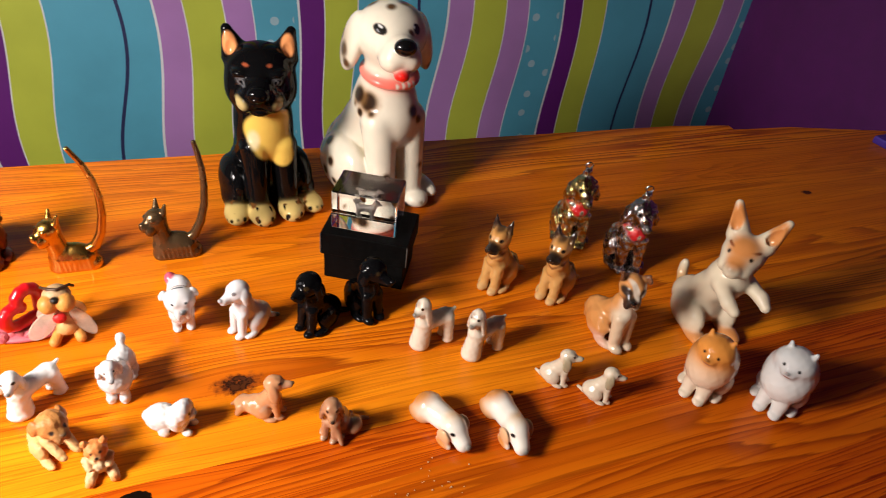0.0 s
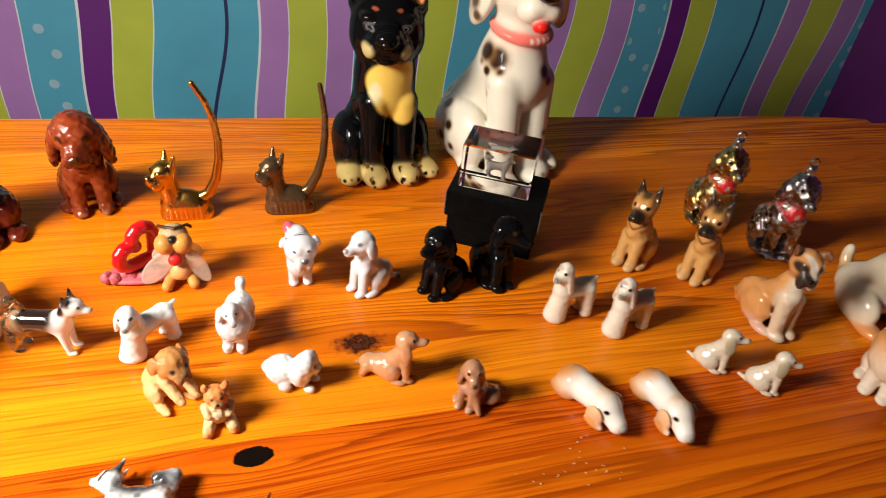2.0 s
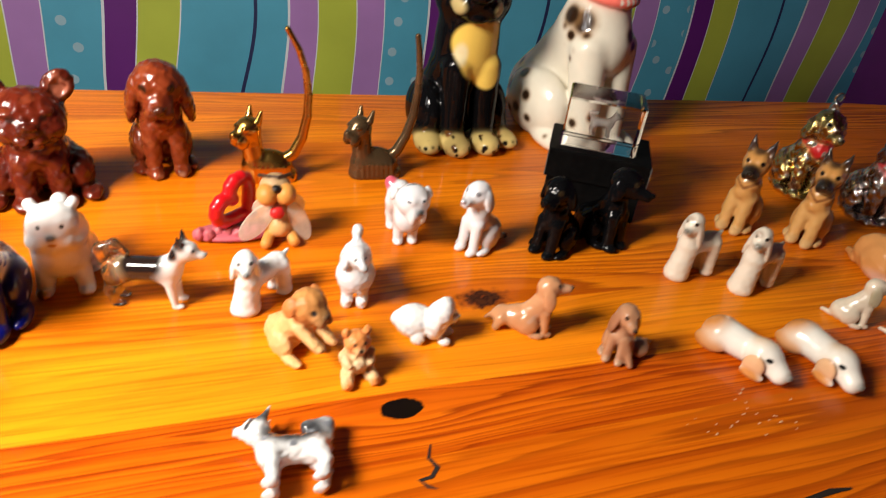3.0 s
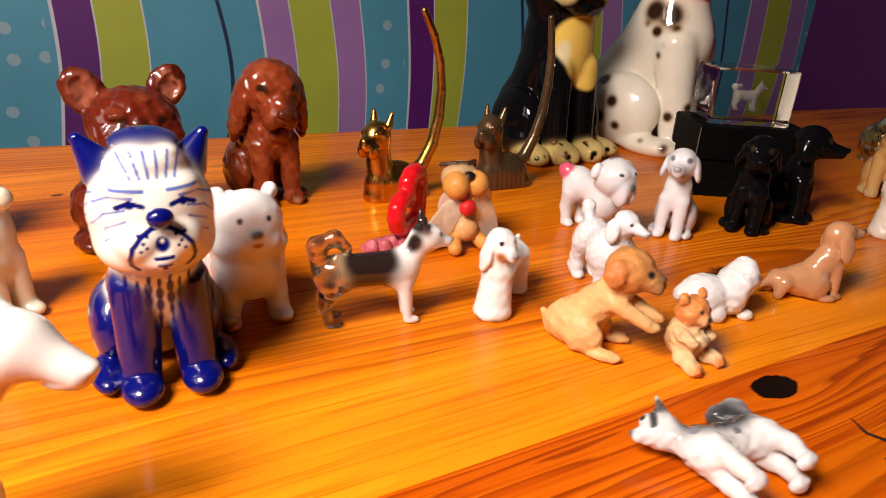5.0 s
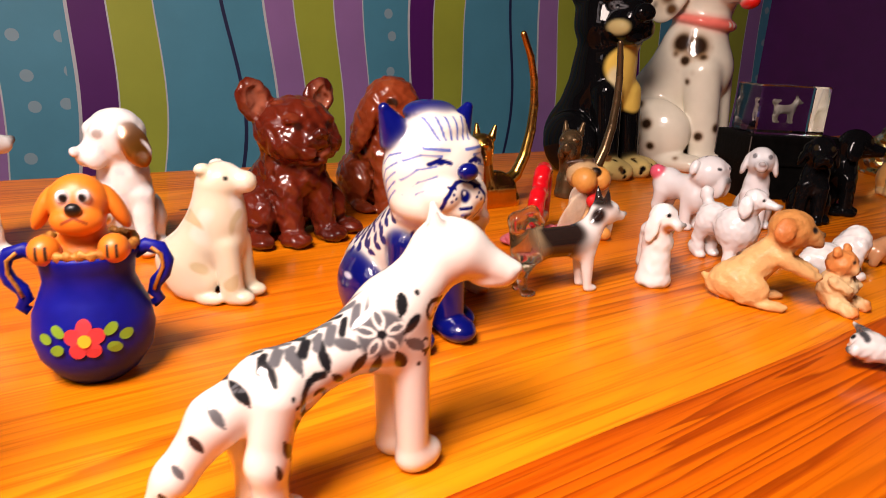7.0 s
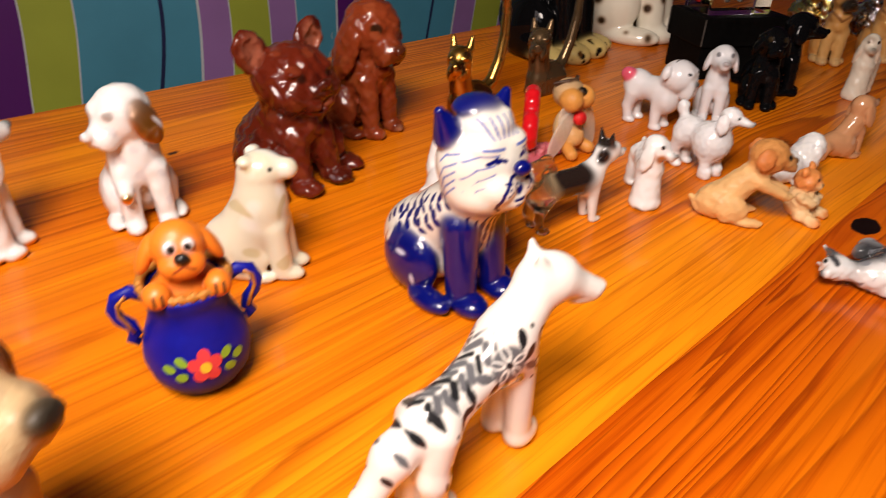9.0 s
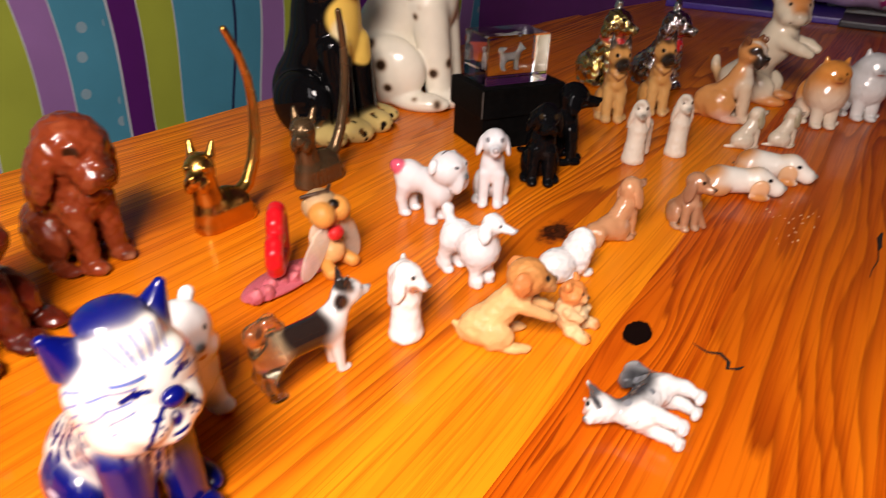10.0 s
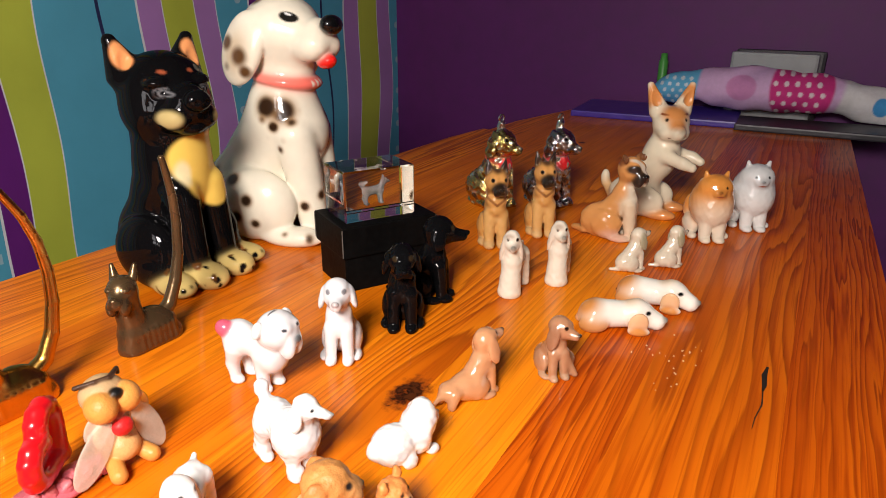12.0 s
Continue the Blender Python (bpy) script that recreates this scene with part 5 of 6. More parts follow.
# ---- white poodle ----
def poodle():
    p = standing(tail="none", length=0.72, neck=False)
    p += [ell((0.16, 0, 0.48), (0.26, 0.26, 0.27)), ell((-0.22, 0, 0.5), (0.2, 0.2, 0.2)), cone((0.22, 0, 0.55), (0.32, 0, 0.82), 0.14, 0.09), cone((-0.3, 0, 0.58), (-0.39, 0, 0.74), 0.06, 0.055), ell((-0.41, 0, 0.79), (0.08, 0.08, 0.1), None, 0.03),
          ell((0.24, 0.1, 0.1), (0.1, 0.085, 0.08), None, 0.02, None, True), ell((-0.34, 0.11, 0.12), (0.11, 0.085, 0.1), None, 0.02, None, True)]
    p += turned([ell((0.34, 0, 0.88), (0.13, 0.13, 0.13)), ell((0.3, 0.14, 0.8), (0.085, 0.055, 0.14), None, 0.015, (10, 0, 0), True), cone((0.42, 0, 0.86), (0.6, 0, 0.84), 0.07, 0.045),
                 ell((0.635, 0, 0.855), (0.025, 0.028, 0.022), BLACK, 0.004), spot((0.455, 0.06, 0.9), 0.022, BLACK, 0.3, True)], (0.32, 0, 0.8), 22)
    sculpt("poodle_figurine", scaled(p, 46), (0.74, 0.74, 0.75), PORCELAIN, (-0.083, 0.636), -100, "white porcelain poodle with a pompom tail", detail=95, fur=0.28, fur_size=1.6)

def fluffy_pup():
    p = [ell((-0.3, 0, 0.3), (0.55, 0.36, 0.32)), ell((0.3, 0, 0.4), (0.34, 0.36, 0.38)), ell((0.5, 0, 0.62), (0.3, 0.31, 0.3)), ell((0.78, 0, 0.56), (0.12, 0.14, 0.11), None, 0.04), ell((0.9, 0, 0.6), (0.035, 0.045, 0.035), BLACK, 0.006),
         spot((0.77, 0.12, 0.69), 0.045, BLACK, 0.3, True), ell((0.4, 0.26, 0.55), (0.13, 0.08, 0.2), None, 0.02, None, True), ell((0.62, 0.17, 0.07), (0.18, 0.1, 0.09), None, 0.03, None, True), ell((-0.1, 0.3, 0.12), (0.2, 0.1, 0.14), None, 0.03, None, True),
         ell((-0.75, 0, 0.3), (0.22, 0.16, 0.14)), speckle((0.55, 0.55, 0.57), 0.12, 0.45)]
    sculpt("puppy_figurine", squash(p[:-1], (21.5, 29, 32.5)) + [speckle((0.66, 0.66, 0.67), 4, 0.5)], (0.76, 0.76, 0.75), PORCELAIN, (-0.048, 0.592), -24, "white porcelain fluffy puppy lying down", detail=85, fur=0.28, fur_size=1.7)

poodle()
fluffy_pup()

# ---- brown puppies ----
seated("puppy_figurine", (0.021, 0.588), -22, 6, 41, (0.55, 0.27, 0.13), "glossy light brown porcelain puppy crouching, head raised", PORCELAIN, ears="long", muzzle=0.16, pitch=-14, tail=False, feet=(0.5, 0.25, 0.13), muz_col=(0.52, 0.27, 0.15),
       extra=[cone((-0.3, 0.0, 0.22), (-0.5, 0.02, 0.2), 0.18, 0.14), cone((-0.5, 0.1, 0.2), (-0.58, 0.12, 0.05), 0.09, 0.06), cone((-0.5, -0.1, 0.2), (-0.56, -0.12, 0.05), 0.09, 0.06), cone((-0.6, 0, 0.22), (-0.72, 0.05, 0.08), 0.05, 0.03), stroke((-0.1, -0.2, 0.3), (0.02, -0.2, 0.42), 0.03, (0.55, 0.32, 0.2), 0.6, False, (1, 0.2, 1))])
seated("puppy_figurine", (0.064, 0.56), -128, 30, 41, (0.4, 0.2, 0.105), "glossy brown porcelain spaniel puppy seated with legs apart", PORCELAIN, ears="long", muzzle=0.14, chest=(0.5, 0.29, 0.17), feet=(0.42, 0.25, 0.15), ear_col=(0.3, 0.14, 0.075),
       extra=[cone((-0.3, 0.05, 0.12), (-0.5, 0.44, 0.06), 0.08, 0.035), ell((-0.2, 0.3, 0.12), (0.2, 0.16, 0.12)), cone((0.1, 0.1, 0.4), (0.2, 0.26, 0.05), 0.07, 0.045)])

# ---- begging puppy and little bear ----
def begging_pup():
    tan = (0.74, 0.44, 0.18)
    p = [ell((-0.2, 0, 0.2), (0.26, 0.2, 0.21)), cone((-0.16, 0, 0.26), (0.12, 0, 0.6), 0.19, 0.15), ell((-0.08, 0.17, 0.17), (0.18, 0.09, 0.16), None, 0.03, None, True), ell((0.12, 0.19, 0.05), (0.16, 0.065, 0.055), None, 0.02, None, True),
         cone((0.14, 0.12, 0.52), (0.42, 0.1, 0.4), 0.075, 0.06, None, 0.03, True), ell((0.47, 0.1, 0.38), (0.07, 0.05, 0.045), None, 0.02, None, True), ell((0.2, 0, 0.8), (0.21, 0.2, 0.19), (0.58, 0.25, 0.07)), ell((0.36, 0, 0.75), (0.12, 0.13, 0.1), (0.5, 0.24, 0.08), 0.03),
         ell((0.44, 0.05, 0.71), (0.06, 0.055, 0.06), (0.4, 0.19, 0.07), 0.02, None, True), ell((0.47, 0, 0.78), (0.03, 0.04, 0.03), INK, 0.005), spot((0.38, 0.09, 0.83), 0.035, INK, 0.4, True), spot((0.42, 0, 0.68), (0.08, 0.1, 0.03), INK, 0.5, False, 0.7),
         ell((0.12, 0.2, 0.82), (0.1, 0.045, 0.12), (0.56, 0.19, 0.05), 0.015, (16, 10, 0), True), cone((-0.4, 0, 0.1), (-0.5, 0.05, 0.2), 0.06, 0.03)]
    sculpt("puppy_figurine", scaled(p, 48), tan, RESIN, (-0.123, 0.588), -52, "tan resin puppy sitting up with paws reaching to a bear", detail=85, fur=0.35, fur_size=1.8, mix=0.012)

def tiny_bear():
    o, c = (0.72, 0.26, 0.07), (0.74, 0.5, 0.25)
    p = [ell((0, 0, 0.35), (0.28, 0.28, 0.34), c), ell((0.02, 0, 0.78), (0.24, 0.25, 0.22), o), ell((0.2, 0, 0.72), (0.11, 0.12, 0.09), c, 0.03), ell((-0.02, 0.2, 0.98), (0.07, 0.09, 0.09), o, 0.02, None, True), cone((0.05, 0.25, 0.5), (0.25, 0.2, 0.42), 0.1, 0.08, c, 0.02, True),
         cone((0.1, 0.18, 0.14), (0.4, 0.26, 0.1), 0.13, 0.11, c, 0.02, True), spot((0.48, 0.27, 0.1), 0.12, o, 0.5, True), spot((0.31, 0, 0.76), 0.045, INK, 0.4), spot((0.2, 0.09, 0.86), 0.04, INK, 0.4, True), ell((0.26, 0, 0.4), (0.08, 0.12, 0.12), (0.65, 0.5, 0.3), 0.02)]
    sculpt("bear_figurine", scaled(p, 29), o, RESIN, (-0.093, 0.567), -82, "tiny orange and cream resin teddy bear seated", "bear figurine", detail=60, fur=0.5, fur_size=1.5)

begging_pup()
tiny_bear()

# ---- grey husky lying flat on its side ----
upright("husky_figurine", (-0.131, 0.4905), 180, 0, 40, (0.7, 0.7, 0.69), "white and grey porcelain husky fallen on its side", PORCELAIN, ears="up", tail="none", length=0.8, lift=-22, s=1.05, muzzle=0.1, laid=True, fur=0.3, detail=95,
        extra=[cone((-0.4, 0, 0.62), (-0.42, 0, 0.82), 0.09, 0.1, (0.6, 0.6, 0.6)), cone((-0.42, 0, 0.82), (-0.22, 0, 0.82), 0.1, 0.1, (0.2, 0.2, 0.21)), spot((-0.05, 0.0, 0.68), (0.42, 0.6, 0.19), (0.05, 0.052, 0.056), 0.35), spot((0.36, 0, 0.97), (0.1, 0.2, 0.07), (0.04, 0.04, 0.045), 0.5),
               spot((0.22, 0, 0.72), (0.1, 0.3, 0.1), (0.06, 0.062, 0.068), 0.6), speckle((0.2, 0.21, 0.23), 0.09, 0.25, (-0.6, -1, 0.45), (0.4, 1, 0.8)), stroke((0.42, 0.1, 0.95), (0.5, 0.1, 0.84), 0.03, (0.05, 0.05, 0.055), 0.5, False, (1, 0.1, 1)), spot((0.3, 0.12, 1.0), (0.1, 0.2, 0.1), (0.08, 0.08, 0.085), 0.5)])

# ---- black labradors ----
seated("labrador_figurine", (0.07, 0.675), -148, 8, 63, BLACK, "glossy black resin labrador seated beside the box", BLACKRESIN, muzzle=0.13, fat=1.02, detail=90, fur=0.22, group="black labradors", eye=(0.03, 0.02, 0.01), jowl=0.06)
seated("labrador_figurine", (0.116, 0.683), -68, 18, 66, BLACK, "glossy black resin labrador seated, looking aside", BLACKRESIN, muzzle=0.15, fat=0.92, detail=90, fur=0.22, group="black labradors", eye=(0.03, 0.02, 0.01))

# ---- long-coated hounds ----
for at, hd, tn in (((0.160, 0.634), -170, 20), ((0.2, 0.613), -164, 22)):
    skirted(at, hd, tn, 53, (0.7, 0.63, 0.52), "afghan_hound_figurine", "pale cream porcelain long-coated hound standing", PORCELAIN, "long", (0.6, 0.5, 0.4), group="pair of hounds", slim=0.8,
            extra=[spot((0.36, 0, 0.95), (0.06, 0.1, 0.05), (0.45, 0.36, 0.28), 0.6)])

# ---- shepherds ----
def shepherd(at, hd, tn):
    tan, blk = (0.56, 0.27, 0.075), (0.018, 0.012, 0.008)
    seated("shepherd_figurine", at, hd, tn, 74, tan, "tan and black glazed german shepherd seated", GLAZE, ears="up", muzzle=0.15, fat=0.84, fur=0.4, detail=105, group="pair of shepherds", s=0.98, ear_col=(0.025, 0.012, 0.008), muz_col=(0.02, 0.012, 0.008), jowl=0.05,
           feet=(0.62, 0.38, 0.16), legs=(0.6, 0.33, 0.11), chest=(0.6, 0.34, 0.12),
           extra=[spot((0.37, 0.02, 0.78), (0.07, 0.07, 0.06), blk, 0.3), spot((0.12, 0, 0.98), (0.1, 0.06, 0.06), (0.1, 0.05, 0.02), 0.5), ell((0.15, 0, 0.6), (0.1, 0.13, 0.11), (0.55, 0.27, 0.08), 0.02), ell((0.13, 0, 0.49), (0.12, 0.12, 0.1), None, 0.02), spot((-0.25, 0.0, 0.5), (0.25, 0.16, 0.3), blk, 0.4), spot((-0.3, 0, 0.3), (0.2, 0.14, 0.2), blk, 0.4), stroke((0.2, -0.13, 0.66), (0.24, 0.0, 0.56), 0.016, (0.25, 0.1, 0.03), 0.5, True), spot((-0.05, 0, 0.62), (0.1, 0.2, 0.16), blk, 0.5)])
shepherd((0.25, 0.697), -146, 6)
shepherd((0.301, 0.672), -146, 4)

# ---- boxer ----
seated("boxer_figurine", (0.325, 0.605), -80, -34, 82, (0.6, 0.27, 0.085), "fawn and white glazed boxer seated, black mask", GLAZE, ears="tip", muzzle=0.08, fur=0.3, detail=100, wide=1.0, jowl=0.09, muz_col=(0.025, 0.018, 0.015), ear_col=(0.16, 0.06, 0.025),
       fat=0.74, chest=(0.66, 0.55, 0.4), feet=(0.68, 0.55, 0.4), legs=(0.66, 0.5, 0.34), s=0.98,
       extra=turned([spot((0.24, 0.085, 0.86), (0.1, 0.05, 0.05), (0.03, 0.02, 0.015), 0.35, True), spot((0.25, 0, 0.9), (0.14, 0.03, 0.12), (0.7, 0.6, 0.48), 0.3)], (0.08, 0, 0.78), -34) + [spot((0.2, 0, 0.6), (0.16, 0.13, 0.24), (0.7, 0.6, 0.46), 0.3), spot((0.0, -0.2, 0.06), (0.16, 0.12, 0.08), (0.6, 0.35, 0.25), 0.6)])

# ---- glass ornaments ----
def ornament(at, hd, colour, label):
    red = (0.55, 0.012, 0.015)
    p = sitting() + head(at=(0.12, 0, 0.8), s=1.05, ears="flop", muzzle=0.13, eye=BLACK)
    p += [ell((0.07, 0, 0.6), (0.16, 0.16, 0.055), red, 0.01, (0, 12, 0)), ell((0.18, 0, 0.53), (0.07, 0.1, 0.08), red, 0.02),
          cone((0.1, 0, 0.93), (0.1, 0, 1.02), 0.05, 0.045, (0.6, 0.6, 0.58, 0.0), 0.005), ell((0.1, 0, 1.08), (0.018, 0.05, 0.06), (0.6, 0.6, 0.58, 0.0), 0.01), ell((0.1, 0, 1.085), (0.05, 0.028, 0.035), None, 0.0, None, False, True),
          ell((-0.05, 0, 0.02), (0.33, 0.22, 0.06), None, 0.03), speckle((0.7, 0.68, 0.55, 0.1), 0.05, 0.4), speckle((0.12, 0.05, 0.02, 0.3), 0.075, 0.5, seed=5.0)]
    sculpt("glass_dog_ornament", scaled(p, 89), colour, FOIL, at, hd, label, "glass ornament", detail=95, fur=1.0, fur_size=2.6, group="glass ornaments", mix=0.008)
ornament((0.36, 0.755), -106, (0.55, 0.4, 0.13, 0.0), "shiny gold glass dog ornament with a red scarf")
ornament((0.399, 0.704), -108, (0.42, 0.36, 0.35, 0.0), "shiny silver glass dog ornament with a red scarf")

# ---- begging white dog with orange ears ----
def corgi():
    o, w = (0.62, 0.25, 0.075), (0.72, 0.63, 0.47)
    p = [ell((-0.08, 0, 0.14), (0.2, 0.15, 0.14)), cone((-0.06, 0, 0.18), (0.1, 0, 0.5), 0.14, 0.11), ell((0.1, 0, 0.44), (0.115, 0.12, 0.14)), cone((0.1, 0, 0.5), (0.13, 0, 0.64), 0.12, 0.1),
         ell((0.02, 0.13, 0.12), (0.17, 0.075, 0.12), None, 0.03, None, True), ell((0.16, 0.13, 0.035), (0.13, 0.06, 0.045), o, 0.02, None, True),
         cone((0.16, 0.1, 0.48), (0.3, 0.13, 0.44), 0.055, 0.042, None, 0.03, True), cone((0.29, 0.13, 0.45), (0.36, 0.12, 0.42), 0.042, 0.034, None, 0.02, True),
         cone((-0.24, 0, 0.08), (-0.32, 0.03, 0.17), 0.045, 0.035, None, 0.03), ell((-0.34, 0.04, 0.22), (0.036, 0.034, 0.065), None, 0.03), spot((-0.3, 0.03, 0.12), 0.1, (0.6, 0.35, 0.15), 0.6)]
    p += turned([ell((0.15, 0, 0.72), (0.13, 0.135, 0.12)), cone((0.2, 0, 0.69), (0.31, 0, 0.67), 0.09, 0.06), ell((0.34, 0, 0.69), (0.022, 0.028, 0.02), BLACK, 0.005), ell((0.24, 0.06, 0.655), (0.07, 0.05, 0.05), None, 0.03, None, True),
                 cone((0.1, 0.085, 0.8), (0.07, 0.155, 0.98), 0.075, 0.026, None, 0.02, True), ell((0.135, 0.125, 0.9), (0.03, 0.04, 0.08), o, 0.01, (-20, 0, 0), True, True), spot((0.1, 0.13, 0.9), (0.06, 0.05, 0.1), o, 0.3, True),
                 spot((0.24, 0, 0.8), (0.1, 0.11, 0.075), o, 0.5), spot((0.3, 0, 0.72), (0.06, 0.06, 0.05), o, 0.5), spot((0.255, 0.065, 0.75), 0.016, BLACK, 0.3, True), stroke((0.33, 0.0, 0.64), (0.3, 0.05, 0.63), 0.007, (0.1, 0.03, 0.02), 0.4, True),
                 stroke((0.23, 0.05, 0.785), (0.21, 0.095, 0.79), 0.008, (0.25, 0.07, 0.02), 0.4, True)], (0.13, 0, 0.65), -56)
    sculpt("begging_dog_figurine", scaled(p, 136), w, GLAZE, (0.425, 0.607), -92, "cream ceramic dog begging, orange ears and face", detail=120, mix=0.01)

# ---- pomeranians ----
def pomeranian(at, hd, size, a, b, label):
    p = [ell((0.0, 0, 0.52), (0.3, 0.3, 0.36), a), ell((0.1, 0, 0.44), (0.23, 0.26, 0.26), b), ell((0.08, 0, 0.76), (0.22, 0.235, 0.19), a), ell((0.28, 0, 0.72), (0.055, 0.075, 0.055), a, 0.05), ell((0.335, 0, 0.745), (0.02, 0.026, 0.018), BLACK, 0.004),
         cone((0.06, 0.125, 0.9), (0.06, 0.145, 0.975), 0.05, 0.022, a, 0.02, True), spot((0.27, 0.085, 0.8), 0.022, BLACK, 0.3, True), cone((0.16, 0.09, 0.28), (0.2, 0.095, 0.05), 0.1, 0.08, b, 0.015, True), ell((0.25, 0.095, 0.04), (0.09, 0.075, 0.05), b, 0.015, None, True),
         ell((-0.16, 0.19, 0.16), (0.19, 0.12, 0.17), b, 0.03, None, True), ell((0.02, 0.22, 0.04), (0.12, 0.07, 0.05), b, 0.02, None, True), ell((-0.3, -0.08, 0.36), (0.15, 0.2, 0.26), a, 0.02), spot((0.32, 0, 0.685), (0.05, 0.05, 0.012), (0.3, 0.08, 0.04), 0.5),
         spot((0.12, 0, 0.93), (0.2, 0.2, 0.1), tuple(0.8 * c for c in a), 0.8, False, 0.6)]
    sculpt("pomeranian_figurine", scaled(p, size), b, GLAZE, at, hd, label, detail=90, fur=0.22, fur_size=2.4, group="pair of pomeranians", mix=0.03)

corgi()
pomeranian((0.374, 0.531), -152, 67, (0.7, 0.27, 0.05), (0.74, 0.64, 0.5), "glazed ceramic pomeranian, orange mane and white legs")
pomeranian((0.430, 0.503), -152, 69, (0.62, 0.63, 0.63), (0.72, 0.71, 0.68), "glazed white ceramic pomeranian with a rounded coat")

# ---- bassets lying, and tiny pups ----
def basset(at, hd, label):
    o, w = (0.56, 0.23, 0.06), (0.8, 0.76, 0.68)
    p = [ell((-19, 0, 11), (13, 14, 12.5), (0.76, 0.66, 0.54)), cone((-16, 0, 12.5), (6, 1, 12.5), 12.5, 11, w), ell((-20, -10, 7), (12, 6, 7.5), o, 0.03), ell((-16, 11, 6), (11, 5.5, 6.5), (0.7, 0.48, 0.28), 0.03),
         ell((15, -1, 15.5), (12, 11.5, 11.5), w), cone((22, -2, 13), (31, -4, 9.5), 9.2, 7.4, w), ell((37.5, -4.5, 11), (2.6, 3.2, 2.6), BLACK, 0.006), ell((15, 11, 10), (8, 3, 10.5), (0.7, 0.4, 0.2), 0.008, (-8, 12, 0)), ell((15, -13, 10), (8, 3, 10.5), (0.7, 0.4, 0.2), 0.008, (8, 12, 0)), spot((15, 15, 3), (9, 5, 6), o, 0.4), spot((15, -17, 3), (9, 5, 6), o, 0.4),
         spot((23, 8, 19), (2.6, 3, 1.7), BLACK, 0.25), spot((23, -11, 19), (2.6, 3, 1.7), BLACK, 0.25), ell((12, 11, 3.5), (11, 3.8, 3.8), w, 0.02), ell((16, -13, 3.5), (9, 3.8, 3.8), w, 0.02), cone((-30, 4, 6), (-24, 15, 3), 3.4, 2.2, o, 0.03),
         spot((-25, -2, 20), (11, 12, 11), o, 0.6), spot((12, 1, 23), (7, 7, 5), (0.68, 0.46, 0.26), 0.8)]
    sculpt("basset_figurine", scaled(p, 0.84), w, GLAZE, at, hd, label, detail=90, group="pair of bassets", mix=0.015)
basset((0.144, 0.546), -64, "cream and orange glazed basset lying, long ears")
basset((0.194, 0.534), -82, "cream and orange glazed basset lying, dark eyes")
seated("puppy_figurine", (0.254, 0.568), -38, 8, 37, (0.66, 0.57, 0.44), "tiny cream and grey porcelain puppy seated", PORCELAIN, ears="long", ear_col=(0.36, 0.31, 0.2), muzzle=0.15, pitch=-12, detail=60, feet=(0.6, 0.48, 0.36), group="tiny puppies", fat=1.1)
seated("puppy_figurine", (0.281, 0.543), -38, 5, 36, (0.66, 0.57, 0.44), "tiny cream and grey porcelain puppy seated", PORCELAIN, ears="long", ear_col=(0.36, 0.31, 0.2), muzzle=0.15, pitch=-5, detail=60, feet=(0.6, 0.48, 0.36), group="tiny puppies", fat=1.1)

